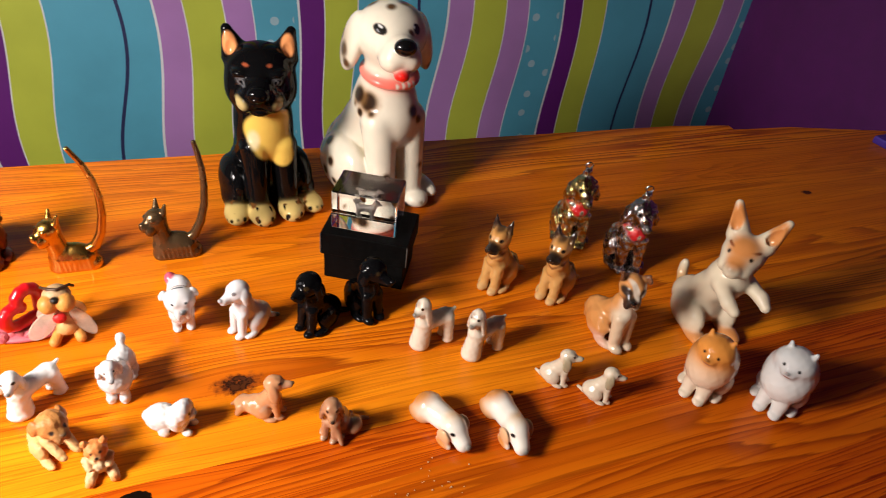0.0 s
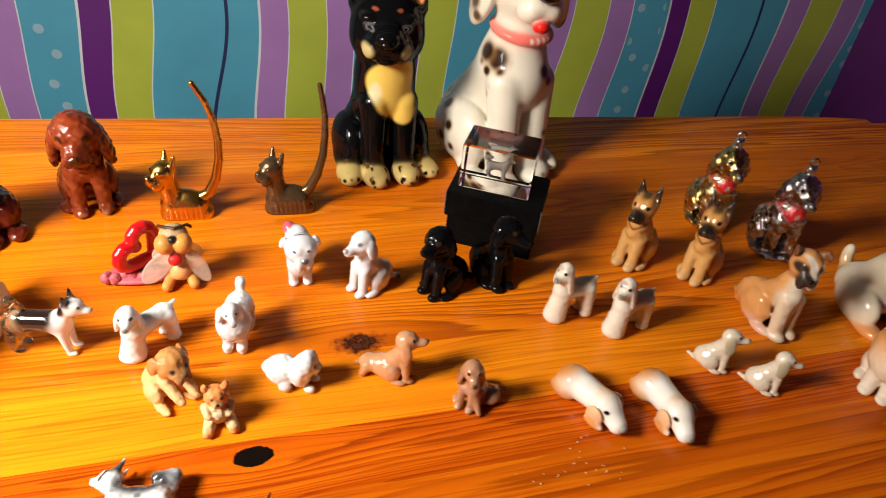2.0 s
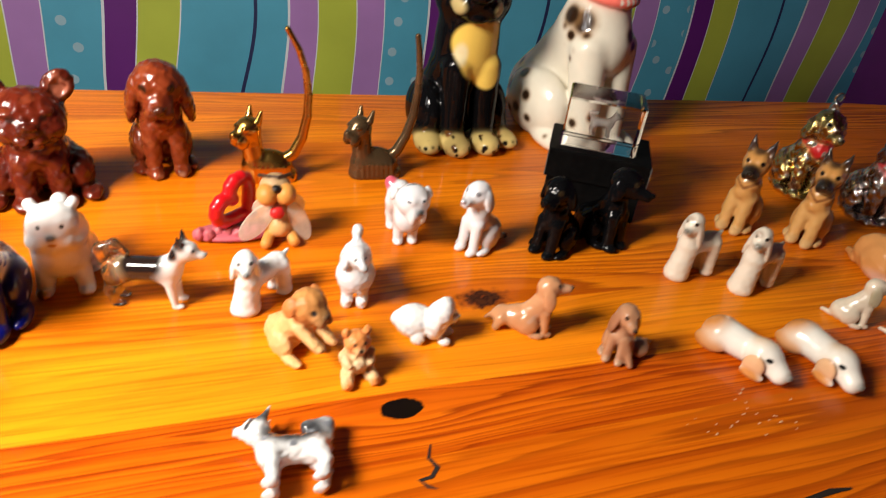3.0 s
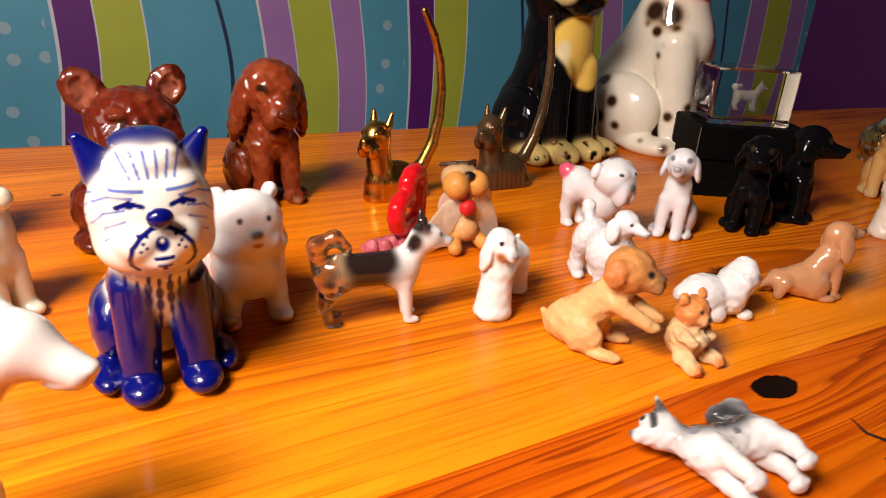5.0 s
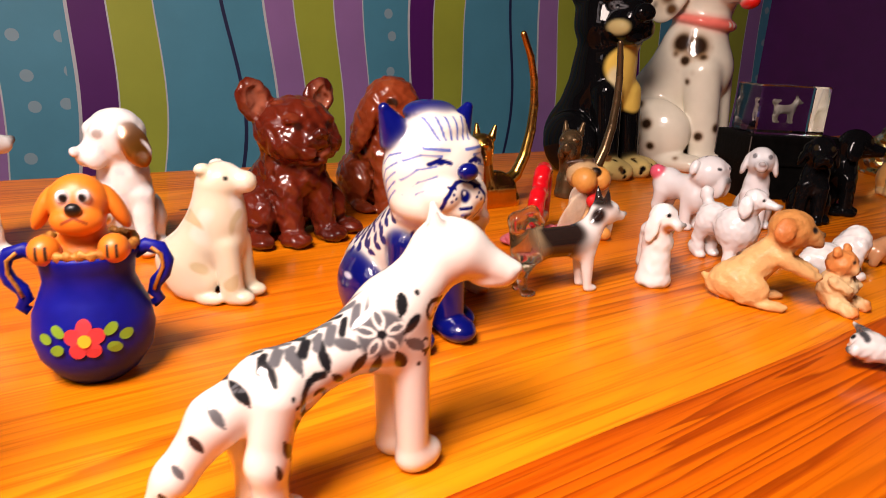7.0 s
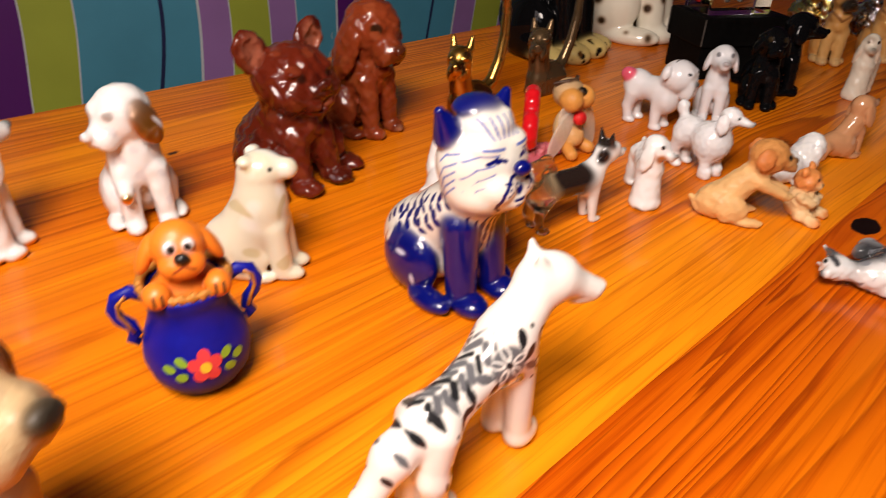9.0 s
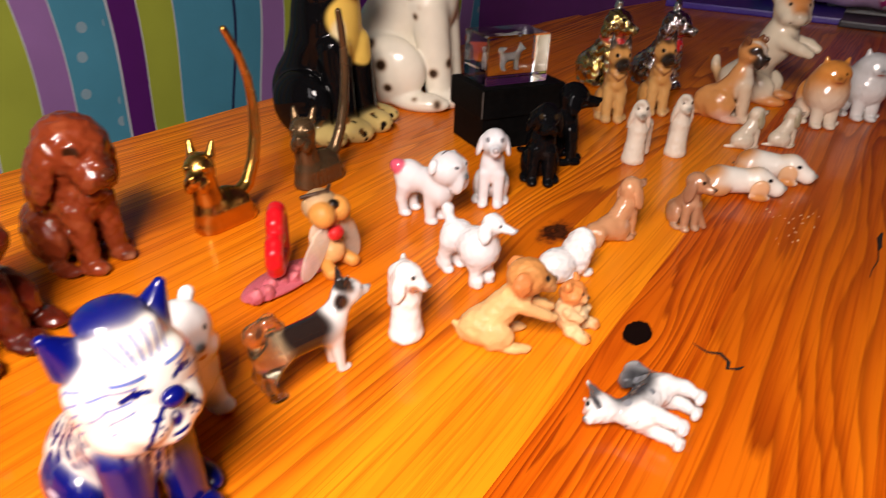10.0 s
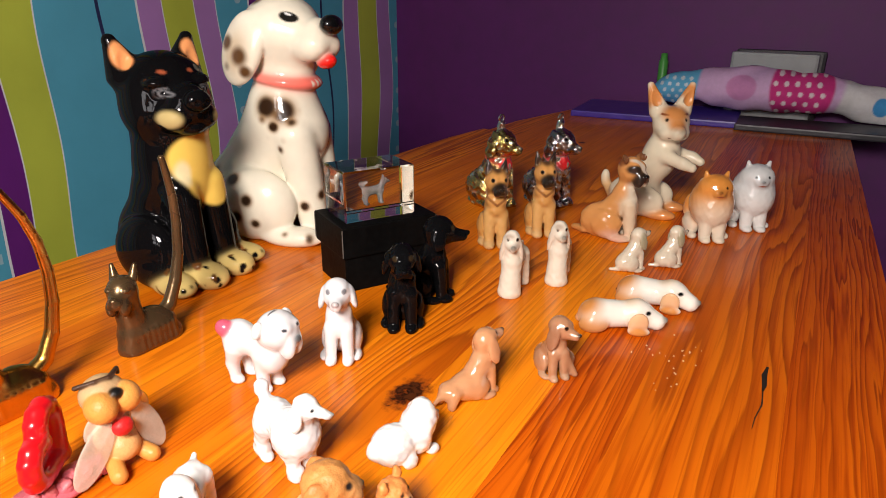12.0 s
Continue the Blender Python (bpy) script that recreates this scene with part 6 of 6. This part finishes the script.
# ---- red heart with a little dog, roses at its foot ----
def heart_dog():
    red, pink, yel, veil = (0.62, 0.008, 0.012), (0.5, 0.11, 0.14), (0.68, 0.29, 0.06), (0.62, 0.5, 0.36)
    p = []
    def hp(a):
        x, z = 16 * math.sin(a) ** 3, 13 * math.cos(a) - 5 * math.cos(2 * a) - 2 * math.cos(3 * a) - math.cos(4 * a)
        ca, sa = math.cos(radians(42)), math.sin(radians(42))
        d, t = (x * ca - z * sa) * 1.05, radians(40)
        return (-d * math.sin(t), d * math.cos(t) - 8, (x * sa + z * ca) * 1.05 + 25)
    aa = np.linspace(0, 2 * math.pi, 25)
    for a0, a1 in zip(aa, aa[1:]):
        p.append(cone(hp(a0), hp(a1), 4.9, 4.9, red, 0.01))
    for i in range(9):
        y = -33 + 6.2 * i
        p.append(ell((7 + 2 * math.sin(i * 2.1), y, 5), (5, 4.4, 4.6), pink, 0.012))
        p.append(ell((9 + 2 * math.sin(i * 2.1), y, 8), (2.4, 2.4, 2.2), (0.62, 0.16, 0.18), 0.006))
    p += [ell((3, -10, 3), (12, 28, 4), pink, 0.03),
          ell((8, 20, 17), (8, 10, 13), (0.72, 0.48, 0.24)), ell((13, 20, 12), (8, 8, 8), (0.7, 0.38, 0.14), 0.03), cone((12, 14, 8), (22, 10, 4), 4, 4, yel, 0.02), cone((12, 26, 8), (21, 29, 4), 4, 4, yel, 0.02),
          ell((8, 18, 40), (10, 10.5, 9.5), (0.5, 0.32, 0.16)), ell((15, 12, 38), (8, 7.2, 7.6), yel, 0.004), ell((15, 24, 38), (8, 7.2, 7.6), yel, 0.004), ell((18, 18, 43.5), (3, 3.4, 2.6), BLACK, 0.006), ell((15, 18, 31.5), (4, 4, 2.4), (0.6, 0.2, 0.14), 0.02),
          cone((4, 8, 47), (10, 14, 49), 1.2, 1.2, (0.05, 0.02, 0.01), 0.004), cone((10, 14, 49), (12, 20, 49), 1.2, 1.2, (0.05, 0.02, 0.01), 0.004), cone((12, 20, 49), (6, 28, 48), 1.2, 1.2, (0.05, 0.02, 0.01), 0.004), cone((6, 28, 48), (3, 30, 44), 1.2, 1.2, (0.05, 0.02, 0.01), 0.004),
          ell((19, 18, 26), (4, 5, 4.6), (0.68, 0.02, 0.02), 0.008),
          ell((16, 4, 17), (1.5, 8, 17), veil, 0.01, (-38, 0, 0)), ell((14, 9, 28), (1.5, 7, 8), veil, 0.01, (-20, 0, 0)), ell((16, 33, 17), (1.5, 6.5, 17), veil, 0.01, (20, 0, 0)), ell((13, 31, 29), (1.5, 6, 8), veil, 0.01, (14, 0, 0))]
    j = tagged(empty("heart_figurine", pose(-0.1455, 0.716, TOP, 0, 0, -88)), "resin dog in a veil by a red heart, pink roses", "figurine")
    n_heart = len(aa) - 1
    heart, roses, rest = p[:n_heart], p[n_heart:n_heart + 18], p[n_heart + 18:]
    pieces = [("heart", heart, "bright red glossy heart", GLAZE), ("base", rest[:1], "pink base", RESIN), ("dog", rest[1:-4], "yellow and tan puppy with glasses", RESIN), ("veil", rest[-4:], "pale gauze veil", VEIL)]
    for i in range(9):
        pieces.append(("rose", roses[2 * i:2 * i + 2], "", RESIN))
    for name, prims, text, mat in pieces:
        ob = sculpt(name, prims, red, mat, (0, 0), 0, "", detail=24 if name == "rose" else 90, blend=0.03, fur=0.5 if name == "rose" else 0.0, fur_size=1.6, parent=j, z=0.0, mix=0.008)
        if text:
            tagged(ob, text)
heart_dog()

# ---- blue jar with an orange puppy looking out ----
def jar():
    j = tagged(empty("puppy_jar", pose(-0.401, 0.6495, TOP, 0, 0, -104) @ Matrix.Diagonal((0.84, 0.84, 0.95, 1))), "blue painted jar with flowers and an orange puppy inside", "jar figurine")
    prof = [(0.0, 0.0), (0.0115, 0.0), (0.0155, 0.003), (0.0205, 0.0095), (0.0222, 0.017), (0.0212, 0.0245), (0.0182, 0.031), (0.0162, 0.036), (0.0168, 0.0415), (0.0188, 0.0455), (0.0185, 0.047), (0.0155, 0.0455), (0.0145, 0.038), (0.0, 0.037)]
    bm = bmesh.new()
    rings = []
    for r, z in prof:
        rings.append([bm.verts.new((max(r, 1e-5) * math.cos(a), max(r, 1e-5) * math.sin(a), z)) for a in np.linspace(0, 2 * math.pi, 40, endpoint=False)])
    for a, b in zip(rings, rings[1:]):
        for i in range(40):
            bm.faces.new((a[i], a[(i + 1) % 40], b[(i + 1) % 40], b[i]))
    bmesh.ops.remove_doubles(bm, verts=bm.verts, dist=1e-5)
    body = shade(part("body", bm, BLUEJAR, j))
    for s in (1, -1):
        pts = [(0, s * 0.0165, 0.044), (0, s * 0.021, 0.0465), (0, s * 0.0265, 0.045), (0, s * 0.0285, 0.0405), (0, s * 0.027, 0.036), (0, s * 0.0235, 0.0325), (0, s * 0.0225, 0.029), (0, s * 0.0245, 0.0265), (0, s * 0.022, 0.0245)]
        shade(part("handle", tube_bm(pts, [0.0026] * 7 + [0.0022, 0.0018], 10), BLUEJAR, j))
        pts2 = [(0.0026, s * 0.023, 0.0462), (0.0026, s * 0.0265, 0.0435), (0.0026, s * 0.0268, 0.039), (0.0026, s * 0.0245, 0.0345), (0.0026, s * 0.0228, 0.0305)]
        shade(part("painted_curl", tube_bm(pts2, [0.0008] * 5, 6), ROPE, j, "gold painted curl on the handle"))
    # rope round the rim
    pts = [(0.0172 * math.cos(a), 0.0172 * math.sin(a), 0.0478 + 0.0004 * math.sin(a * 22)) for a in np.linspace(0, 2 * math.pi, 90)]
    shade(part("rope", tube_bm(pts, [0.0017 + 0.0006 * math.sin(i * 2.2) for i in range(90)], 8), ROPE, j, "twisted golden rope round the rim"))
    def patch(name, c, w, h, mat, tilt=0.0, out=0.0):
        """A painted oval, laid on the belly at the angle and height c."""
        bm = bmesh.new()
        vs = []
        for a in np.linspace(0, 2 * math.pi, 18, endpoint=False):
            u, v = w * math.cos(a), h * math.sin(a)
            u, v = u * math.cos(tilt) - v * math.sin(tilt), u * math.sin(tilt) + v * math.cos(tilt)
            z = c[1] + v
            r = float(np.interp(z, [0.003, 0.0095, 0.017, 0.0245, 0.031], [0.0155, 0.0205, 0.0222, 0.0212, 0.0182])) + 0.0006 + out
            th = c[0] + u / 0.022
            vs.append(bm.verts.new((r * math.cos(th), r * math.sin(th), z)))
        bm.faces.new(vs)
        part(name, bm, mat, body)
    red = plain("red_enamel", (0.7, 0.05, 0.06), 0.45)
    yellow = plain("yellow_enamel", (0.75, 0.5, 0.03), 0.45)
    leafg = plain("green_enamel", (0.22, 0.4, 0.03), 0.45)
    for k in range(5):
        a = math.pi / 2 + k * 2 * math.pi / 5
        patch("petal", (0.0042 * math.cos(a) / 0.022, 0.0205 + 0.0042 * math.sin(a)), 0.003, 0.0028, red, a)
    patch("flower_centre", (0, 0.0205), 0.0022, 0.0022, yellow, 0, 0.0004)
    for s in (1, -1):
        for u, z, t in ((0.0092, 0.0235, 0.5), (0.0098, 0.017, -0.4), (0.0145, 0.0205, 0.1)):
            patch("painted_leaf", (s * u / 0.022, z), 0.0028, 0.0019, leafg, s * t)
    org, dk = (0.78, 0.2, 0.015), (0.5, 0.1, 0.01)
    p = [ell((0, 0, 44), (13, 14, 9)), cone((1, 0, 46), (3, 0, 58), 8.5, 8), ell((4, 0, 63), (9.5, 10.5, 9.5)), ell((10.5, 0, 58.5), (6.5, 9, 5.2), None, 0.03), ell((2, 12, 61), (4.5, 3, 8.5), None, 0.012, (30, 0, 0), True),
         ell((15.5, 0, 63), (2.3, 2.8, 2.1), BLACK, 0.006), ell((12.4, 3.6, 66.5), (1.6, 2.2, 2.4), (0.75, 0.76, 0.78), 0.004, None, True), spot((14, 3.0, 66.4), 1.5, BLACK, 0.25, True), ell((12, 11.5, 49), (6, 5.5, 5), None, 0.012, None, True),
         stroke((17, 10, 51), (17.5, 10, 47.5), 0.6, INK, 0.3, True), stroke((16.6, 13, 51), (17, 13, 47.5), 0.6, INK, 0.3, True), stroke((15, 0, 60.5), (15.2, 4, 58.6), 0.5, (0.3, 0.05, 0.01), 0.4, True)]
    ob = sculpt("puppy", p, org, ORANGE, (0, 0), 0, "", detail=90, floor=False, parent=j, z=0.0, mix=0.01)
    tagged(ob, "orange vinyl puppy with its paws on the rim")
jar()

# ---- tan plush-like dog at the near corner ----
seated("dog_figurine", (-0.484, 0.6), -50, 4, 100, (0.42, 0.22, 0.075), "tan and white resin spaniel with black nose, open mouth", RESIN, ears="long", muzzle=0.1, s=1.25, muz_col=(0.55, 0.38, 0.2), ear_col=(0.22, 0.1, 0.03), fur=0.7, detail=100, jowl=0.07,
       extra=[spot((0.3, 0, 0.7), (0.08, 0.05, 0.03), (0.5, 0.1, 0.1), 0.4), spot((0.2, 0, 0.55), (0.12, 0.12, 0.2), (0.62, 0.5, 0.36), 0.5), spot((0.25, 0, 0.95), (0.12, 0.05, 0.15), (0.62, 0.5, 0.36), 0.5)])

# ---- black gift box with a lid, crystal block on it ----
ANG = -27.5
BW, BD, BH = 0.0405, 0.0285, 0.053
gift = tagged(empty("gift_box", pose(0.1345, 0.7465, TOP, 0, 0, ANG)), "worn black cardboard box with a lid", "box")
part("body", box_bm(-BW + 0.0025, BW - 0.0025, -BD + 0.0025, BD - 0.0025, 0, 0.034, 0.0008), BOXBLACK, gift)
lid = part("lid", box_bm(-BW, BW, -BD, BD, 0.0285, BH, 0.001), BOXBLACK, gift)
for sx, sy in ((1, 1), (1, -1), (-1, 1), (-1, -1)):
    part("worn_edge", box_bm(sx * BW - 0.0004, sx * BW + 0.0004, sy * BD - 0.0004, sy * BD + 0.0004, 0.03, BH - 0.001, 0.0002), BOXEDGE, lid, "scuffed pale corner of the lid")

CW, CD, CH = 0.03, 0.02, 0.04
cm = pose(0.132, 0.749, TOP + BH, 0, 0, ANG)
crystal = part("crystal_block", box_bm(-CW, CW, -CD, CD, 0.0002, CH, 0.0012, 1), CRYSTAL)
crystal.matrix_world = cm
tagged(crystal, "clear crystal block with a dog engraved inside, on the box", "paperweight")
eng = standing(length=0.85, tail="none") + head(at=(0.43, 0, 0.86), s=0.85, ears="up", muzzle=0.14) + [cone((-0.4, 0, 0.62), (-0.5, 0, 0.82), 0.08, 0.09), cone((-0.5, 0, 0.82), (-0.3, 0, 0.86), 0.09, 0.07)]
ob = sculpt("engraved_dog", scaled(eng, 21), (0.34, 0.31, 0.28), PORCELAIN, (0, 0), 0, "", detail=60, floor=False, parent=crystal, z=0.009)
tagged(ob, "pale dog engraved inside the crystal")

# ---- far end of the table ----
folder = part("folder", box_bm(-0.085, 0.085, -0.15, 0.15, 0, 0.012, 0.003), FOLDER)
folder.matrix_world = pose(1.065, 0.76, TOP, 0, 0, 6)
tagged(folder, "violet plastic folder lying flat on the table", "folder")

def pillow():
    lav, mag, sky_, wh = (0.66, 0.42, 0.68), (0.6, 0.03, 0.22), (0.12, 0.45, 0.72), (0.72, 0.7, 0.72)
    p = [ell((0, 60, 42), (46, 105, 30), lav), ell((0, -70, 38), (44, 105, 27), lav), ell((0, 0, 40), (48, 120, 31), lav), ell((0, -165, 26), (34, 45, 22), wh), ell((0, 160, 34), (36, 40, 24), sky_),
         cone((0, -170, 18), (-14, -215, 2), 24, 14, wh), spot((0, 170, 45), (80, 62, 60), sky_, 0.06), spot((-20, -55, 45), (90, 52, 55), mag, 0.05), spot((0, -168, 25), (80, 60, 60), wh, 0.08), spot((-40, 40, 45), (30, 26, 20), (0.6, 0.25, 0.5), 0.08), spot((-30, -178, 26), (20, 13, 14), (0.05, 0.3, 0.65), 0.08)]
    for i in range(-3, 4):
        for k in range(5):
            y = -55 + i * 17 + (7 if k % 2 else 0)
            if abs(y + 55) < 44:
                p.append(spot((-30, y, 10 + 15 * k), (40, 4.2, 4.2), (0.8, 0.66, 0.72), 0.15))
    for i in range(4):
        for k in range(5):
            p.append(spot((-25, 128 + i * 15 + 7 * (k % 2), 14 + 10 * k), (40, 3.4, 3.2), (0.65, 0.75, 0.82), 0.15))
    sculpt("pillow", squash(p, (1, 1.02, 1.12)), lav, FABRIC, (1.105, 0.575), 4, "patchwork cotton pillow, pink, magenta and blue with dots", "pillow", detail=210, fur=3.0, fur_size=22, mix=0.01, z=TOP + 0.0135)
pillow()

tray = part("dark_tray", box_bm(-0.075, 0.03, -0.17, 0.07, 0, 0.0115, 0.003), DARK)
tray.matrix_world = pose(1.06, 0.54, TOP, 0, 0, 4)
tagged(tray, "dark flat board under the pillow", "board")

laptop = tagged(empty("silver_case", pose(1.152, 0.575, TOP, 0, 0, 0)), "grey plastic case with dark side standing by the wall", "case")
part("body", box_bm(-0.018, 0.0, -0.075, 0.075, 0, 0.122, 0.006), GREY, laptop)
part("side", box_bm(0.001, 0.014, -0.085, 0.07, 0, 0.126, 0.006), DARK, laptop, "dark plastic rear side")
pen = part("green_marker", tube_bm([(0, 0, 0), (0, 0, 0.03), (0, 0, 0.085), (0, 0, 0.088), (0, 0, 0.1)], [0.008, 0.009, 0.009, 0.007, 0.006], 14), GREENP)
pen.matrix_world = pose(1.135, 0.775, TOP + 0.0125, 0, 0, 0)
shade(pen)
tagged(pen, "green plastic marker standing by the pillow", "marker")

# ---- floor lamp in front of the table ----
lamp = tagged(empty("floor_lamp", pose(LAMP[0], LAMP[1], 0)), "slim dark floor lamp with a square head over the table", "lamp")
part("base", box_bm(-0.12, 0.12, -0.36, -0.16, 0, 0.02, 0.005), DARK, lamp)
shade(part("pole", tube_bm([(0, -0.26, 0.02), (0, -0.26, 1.0), (0, -0.26, LAMP[2] + 0.06)], [0.009, 0.009, 0.008], 12), DARK, lamp))
shade(part("arm", tube_bm([(0, -0.26, LAMP[2] + 0.055), (0, -0.1, LAMP[2] + 0.05), (0, 0.0, LAMP[2] + 0.012)], [0.008, 0.008, 0.007], 12), DARK, lamp))
hd = part("head", box_bm(-0.125, 0.125, -0.125, 0.125, 0, 0.018, 0.004), DARK, lamp)
hd.matrix_local = look((0, 0, LAMP[2]), (AIM[0] - LAMP[0], AIM[1] - LAMP[1], TOP))

# ---- brown chair beyond the table's front edge ----
chair = tagged(empty("chair", pose(0.86, 0.27, 0, 0, 0, 10)), "brown wooden chair seat beside the table", "chair")
part("seat", box_bm(-0.2, 0.2, -0.32, 0.06, 0.43, 0.46, 0.008), CHAIRWOOD, chair)
for lx, ly in ((-0.17, -0.3), (0.17, -0.3), (-0.17, 0.04), (0.17, 0.04)):
    part("leg", box_bm(lx - 0.018, lx + 0.018, ly - 0.018, ly + 0.018, 0, 0.43, 0.004), CHAIRWOOD, chair)

# ---- scratches and burn marks on the boards, crumbs ----
SCORCH = plain("black_scorch", (0.012, 0.006, 0.003), 0.7, 0, 0.3, 300)
def mark(points, widths):
    bm = bmesh.new()
    rows = []
    for i, (x, y) in enumerate(points):
        a, b = points[max(i - 1, 0)], points[min(i + 1, len(points) - 1)]
        d = Vector((b[0] - a[0], b[1] - a[1])).normalized()
        w = widths[i]
        rows.append((bm.verts.new((x - d.y * w, y + d.x * w, TOP + 0.0004)), bm.verts.new((x + d.y * w, y - d.x * w, TOP + 0.0004))))
    for (a, b), (c, d) in zip(rows, rows[1:]):
        bm.faces.new((a, b, d, c))
    part("scratch", bm, SCORCH, table, "black gouge in the varnish")
mark([(0.142, 0.4485), (0.13, 0.449), (0.118, 0.4475), (0.11, 0.4475)], [0.0006, 0.0016, 0.0014, 0.0004])
mark([(0.112, 0.4475), (0.095, 0.446), (0.08, 0.4475), (0.068, 0.4475)], [0.0003, 0.0004, 0.0003, 0.0002])
mark([(-0.064, 0.511), (-0.067, 0.503), (-0.064, 0.497), (-0.068, 0.492), (-0.074, 0.491), (-0.071, 0.487), (-0.067, 0.485)], [0.0003, 0.0008, 0.0013, 0.001, 0.0012, 0.0009, 0.0003])
CRUMB = plain("pale_crumbs", (0.6, 0.4, 0.2), 0.8)
bm = bmesh.new()
for i in range(26):
    x, y = random.gauss(0.125, 0.02), random.gauss(0.502, 0.007)
    r = random.uniform(0.0003, 0.0007)
    bmesh.ops.create_icosphere(bm, subdivisions=1, radius=r, matrix=Matrix.Translation((x, y, TOP + r * 0.8)))
tagged(part("crumbs", bm, CRUMB), "few pale crumbs on the table", "crumbs", kind="stuff")

# ---- boards of the table top ----
for i in range(len(SEAMS) + 1):
    out = board(i)
    if len(out) > 3:
        part("board", prism_bm(out, TOP - 0.028, TOP, 0.0006 if 0 < i < len(SEAMS) else 0.003), WOOD_STRAIGHT if i in (0, 2) else WOOD_RED if i == 1 else WOOD, table)
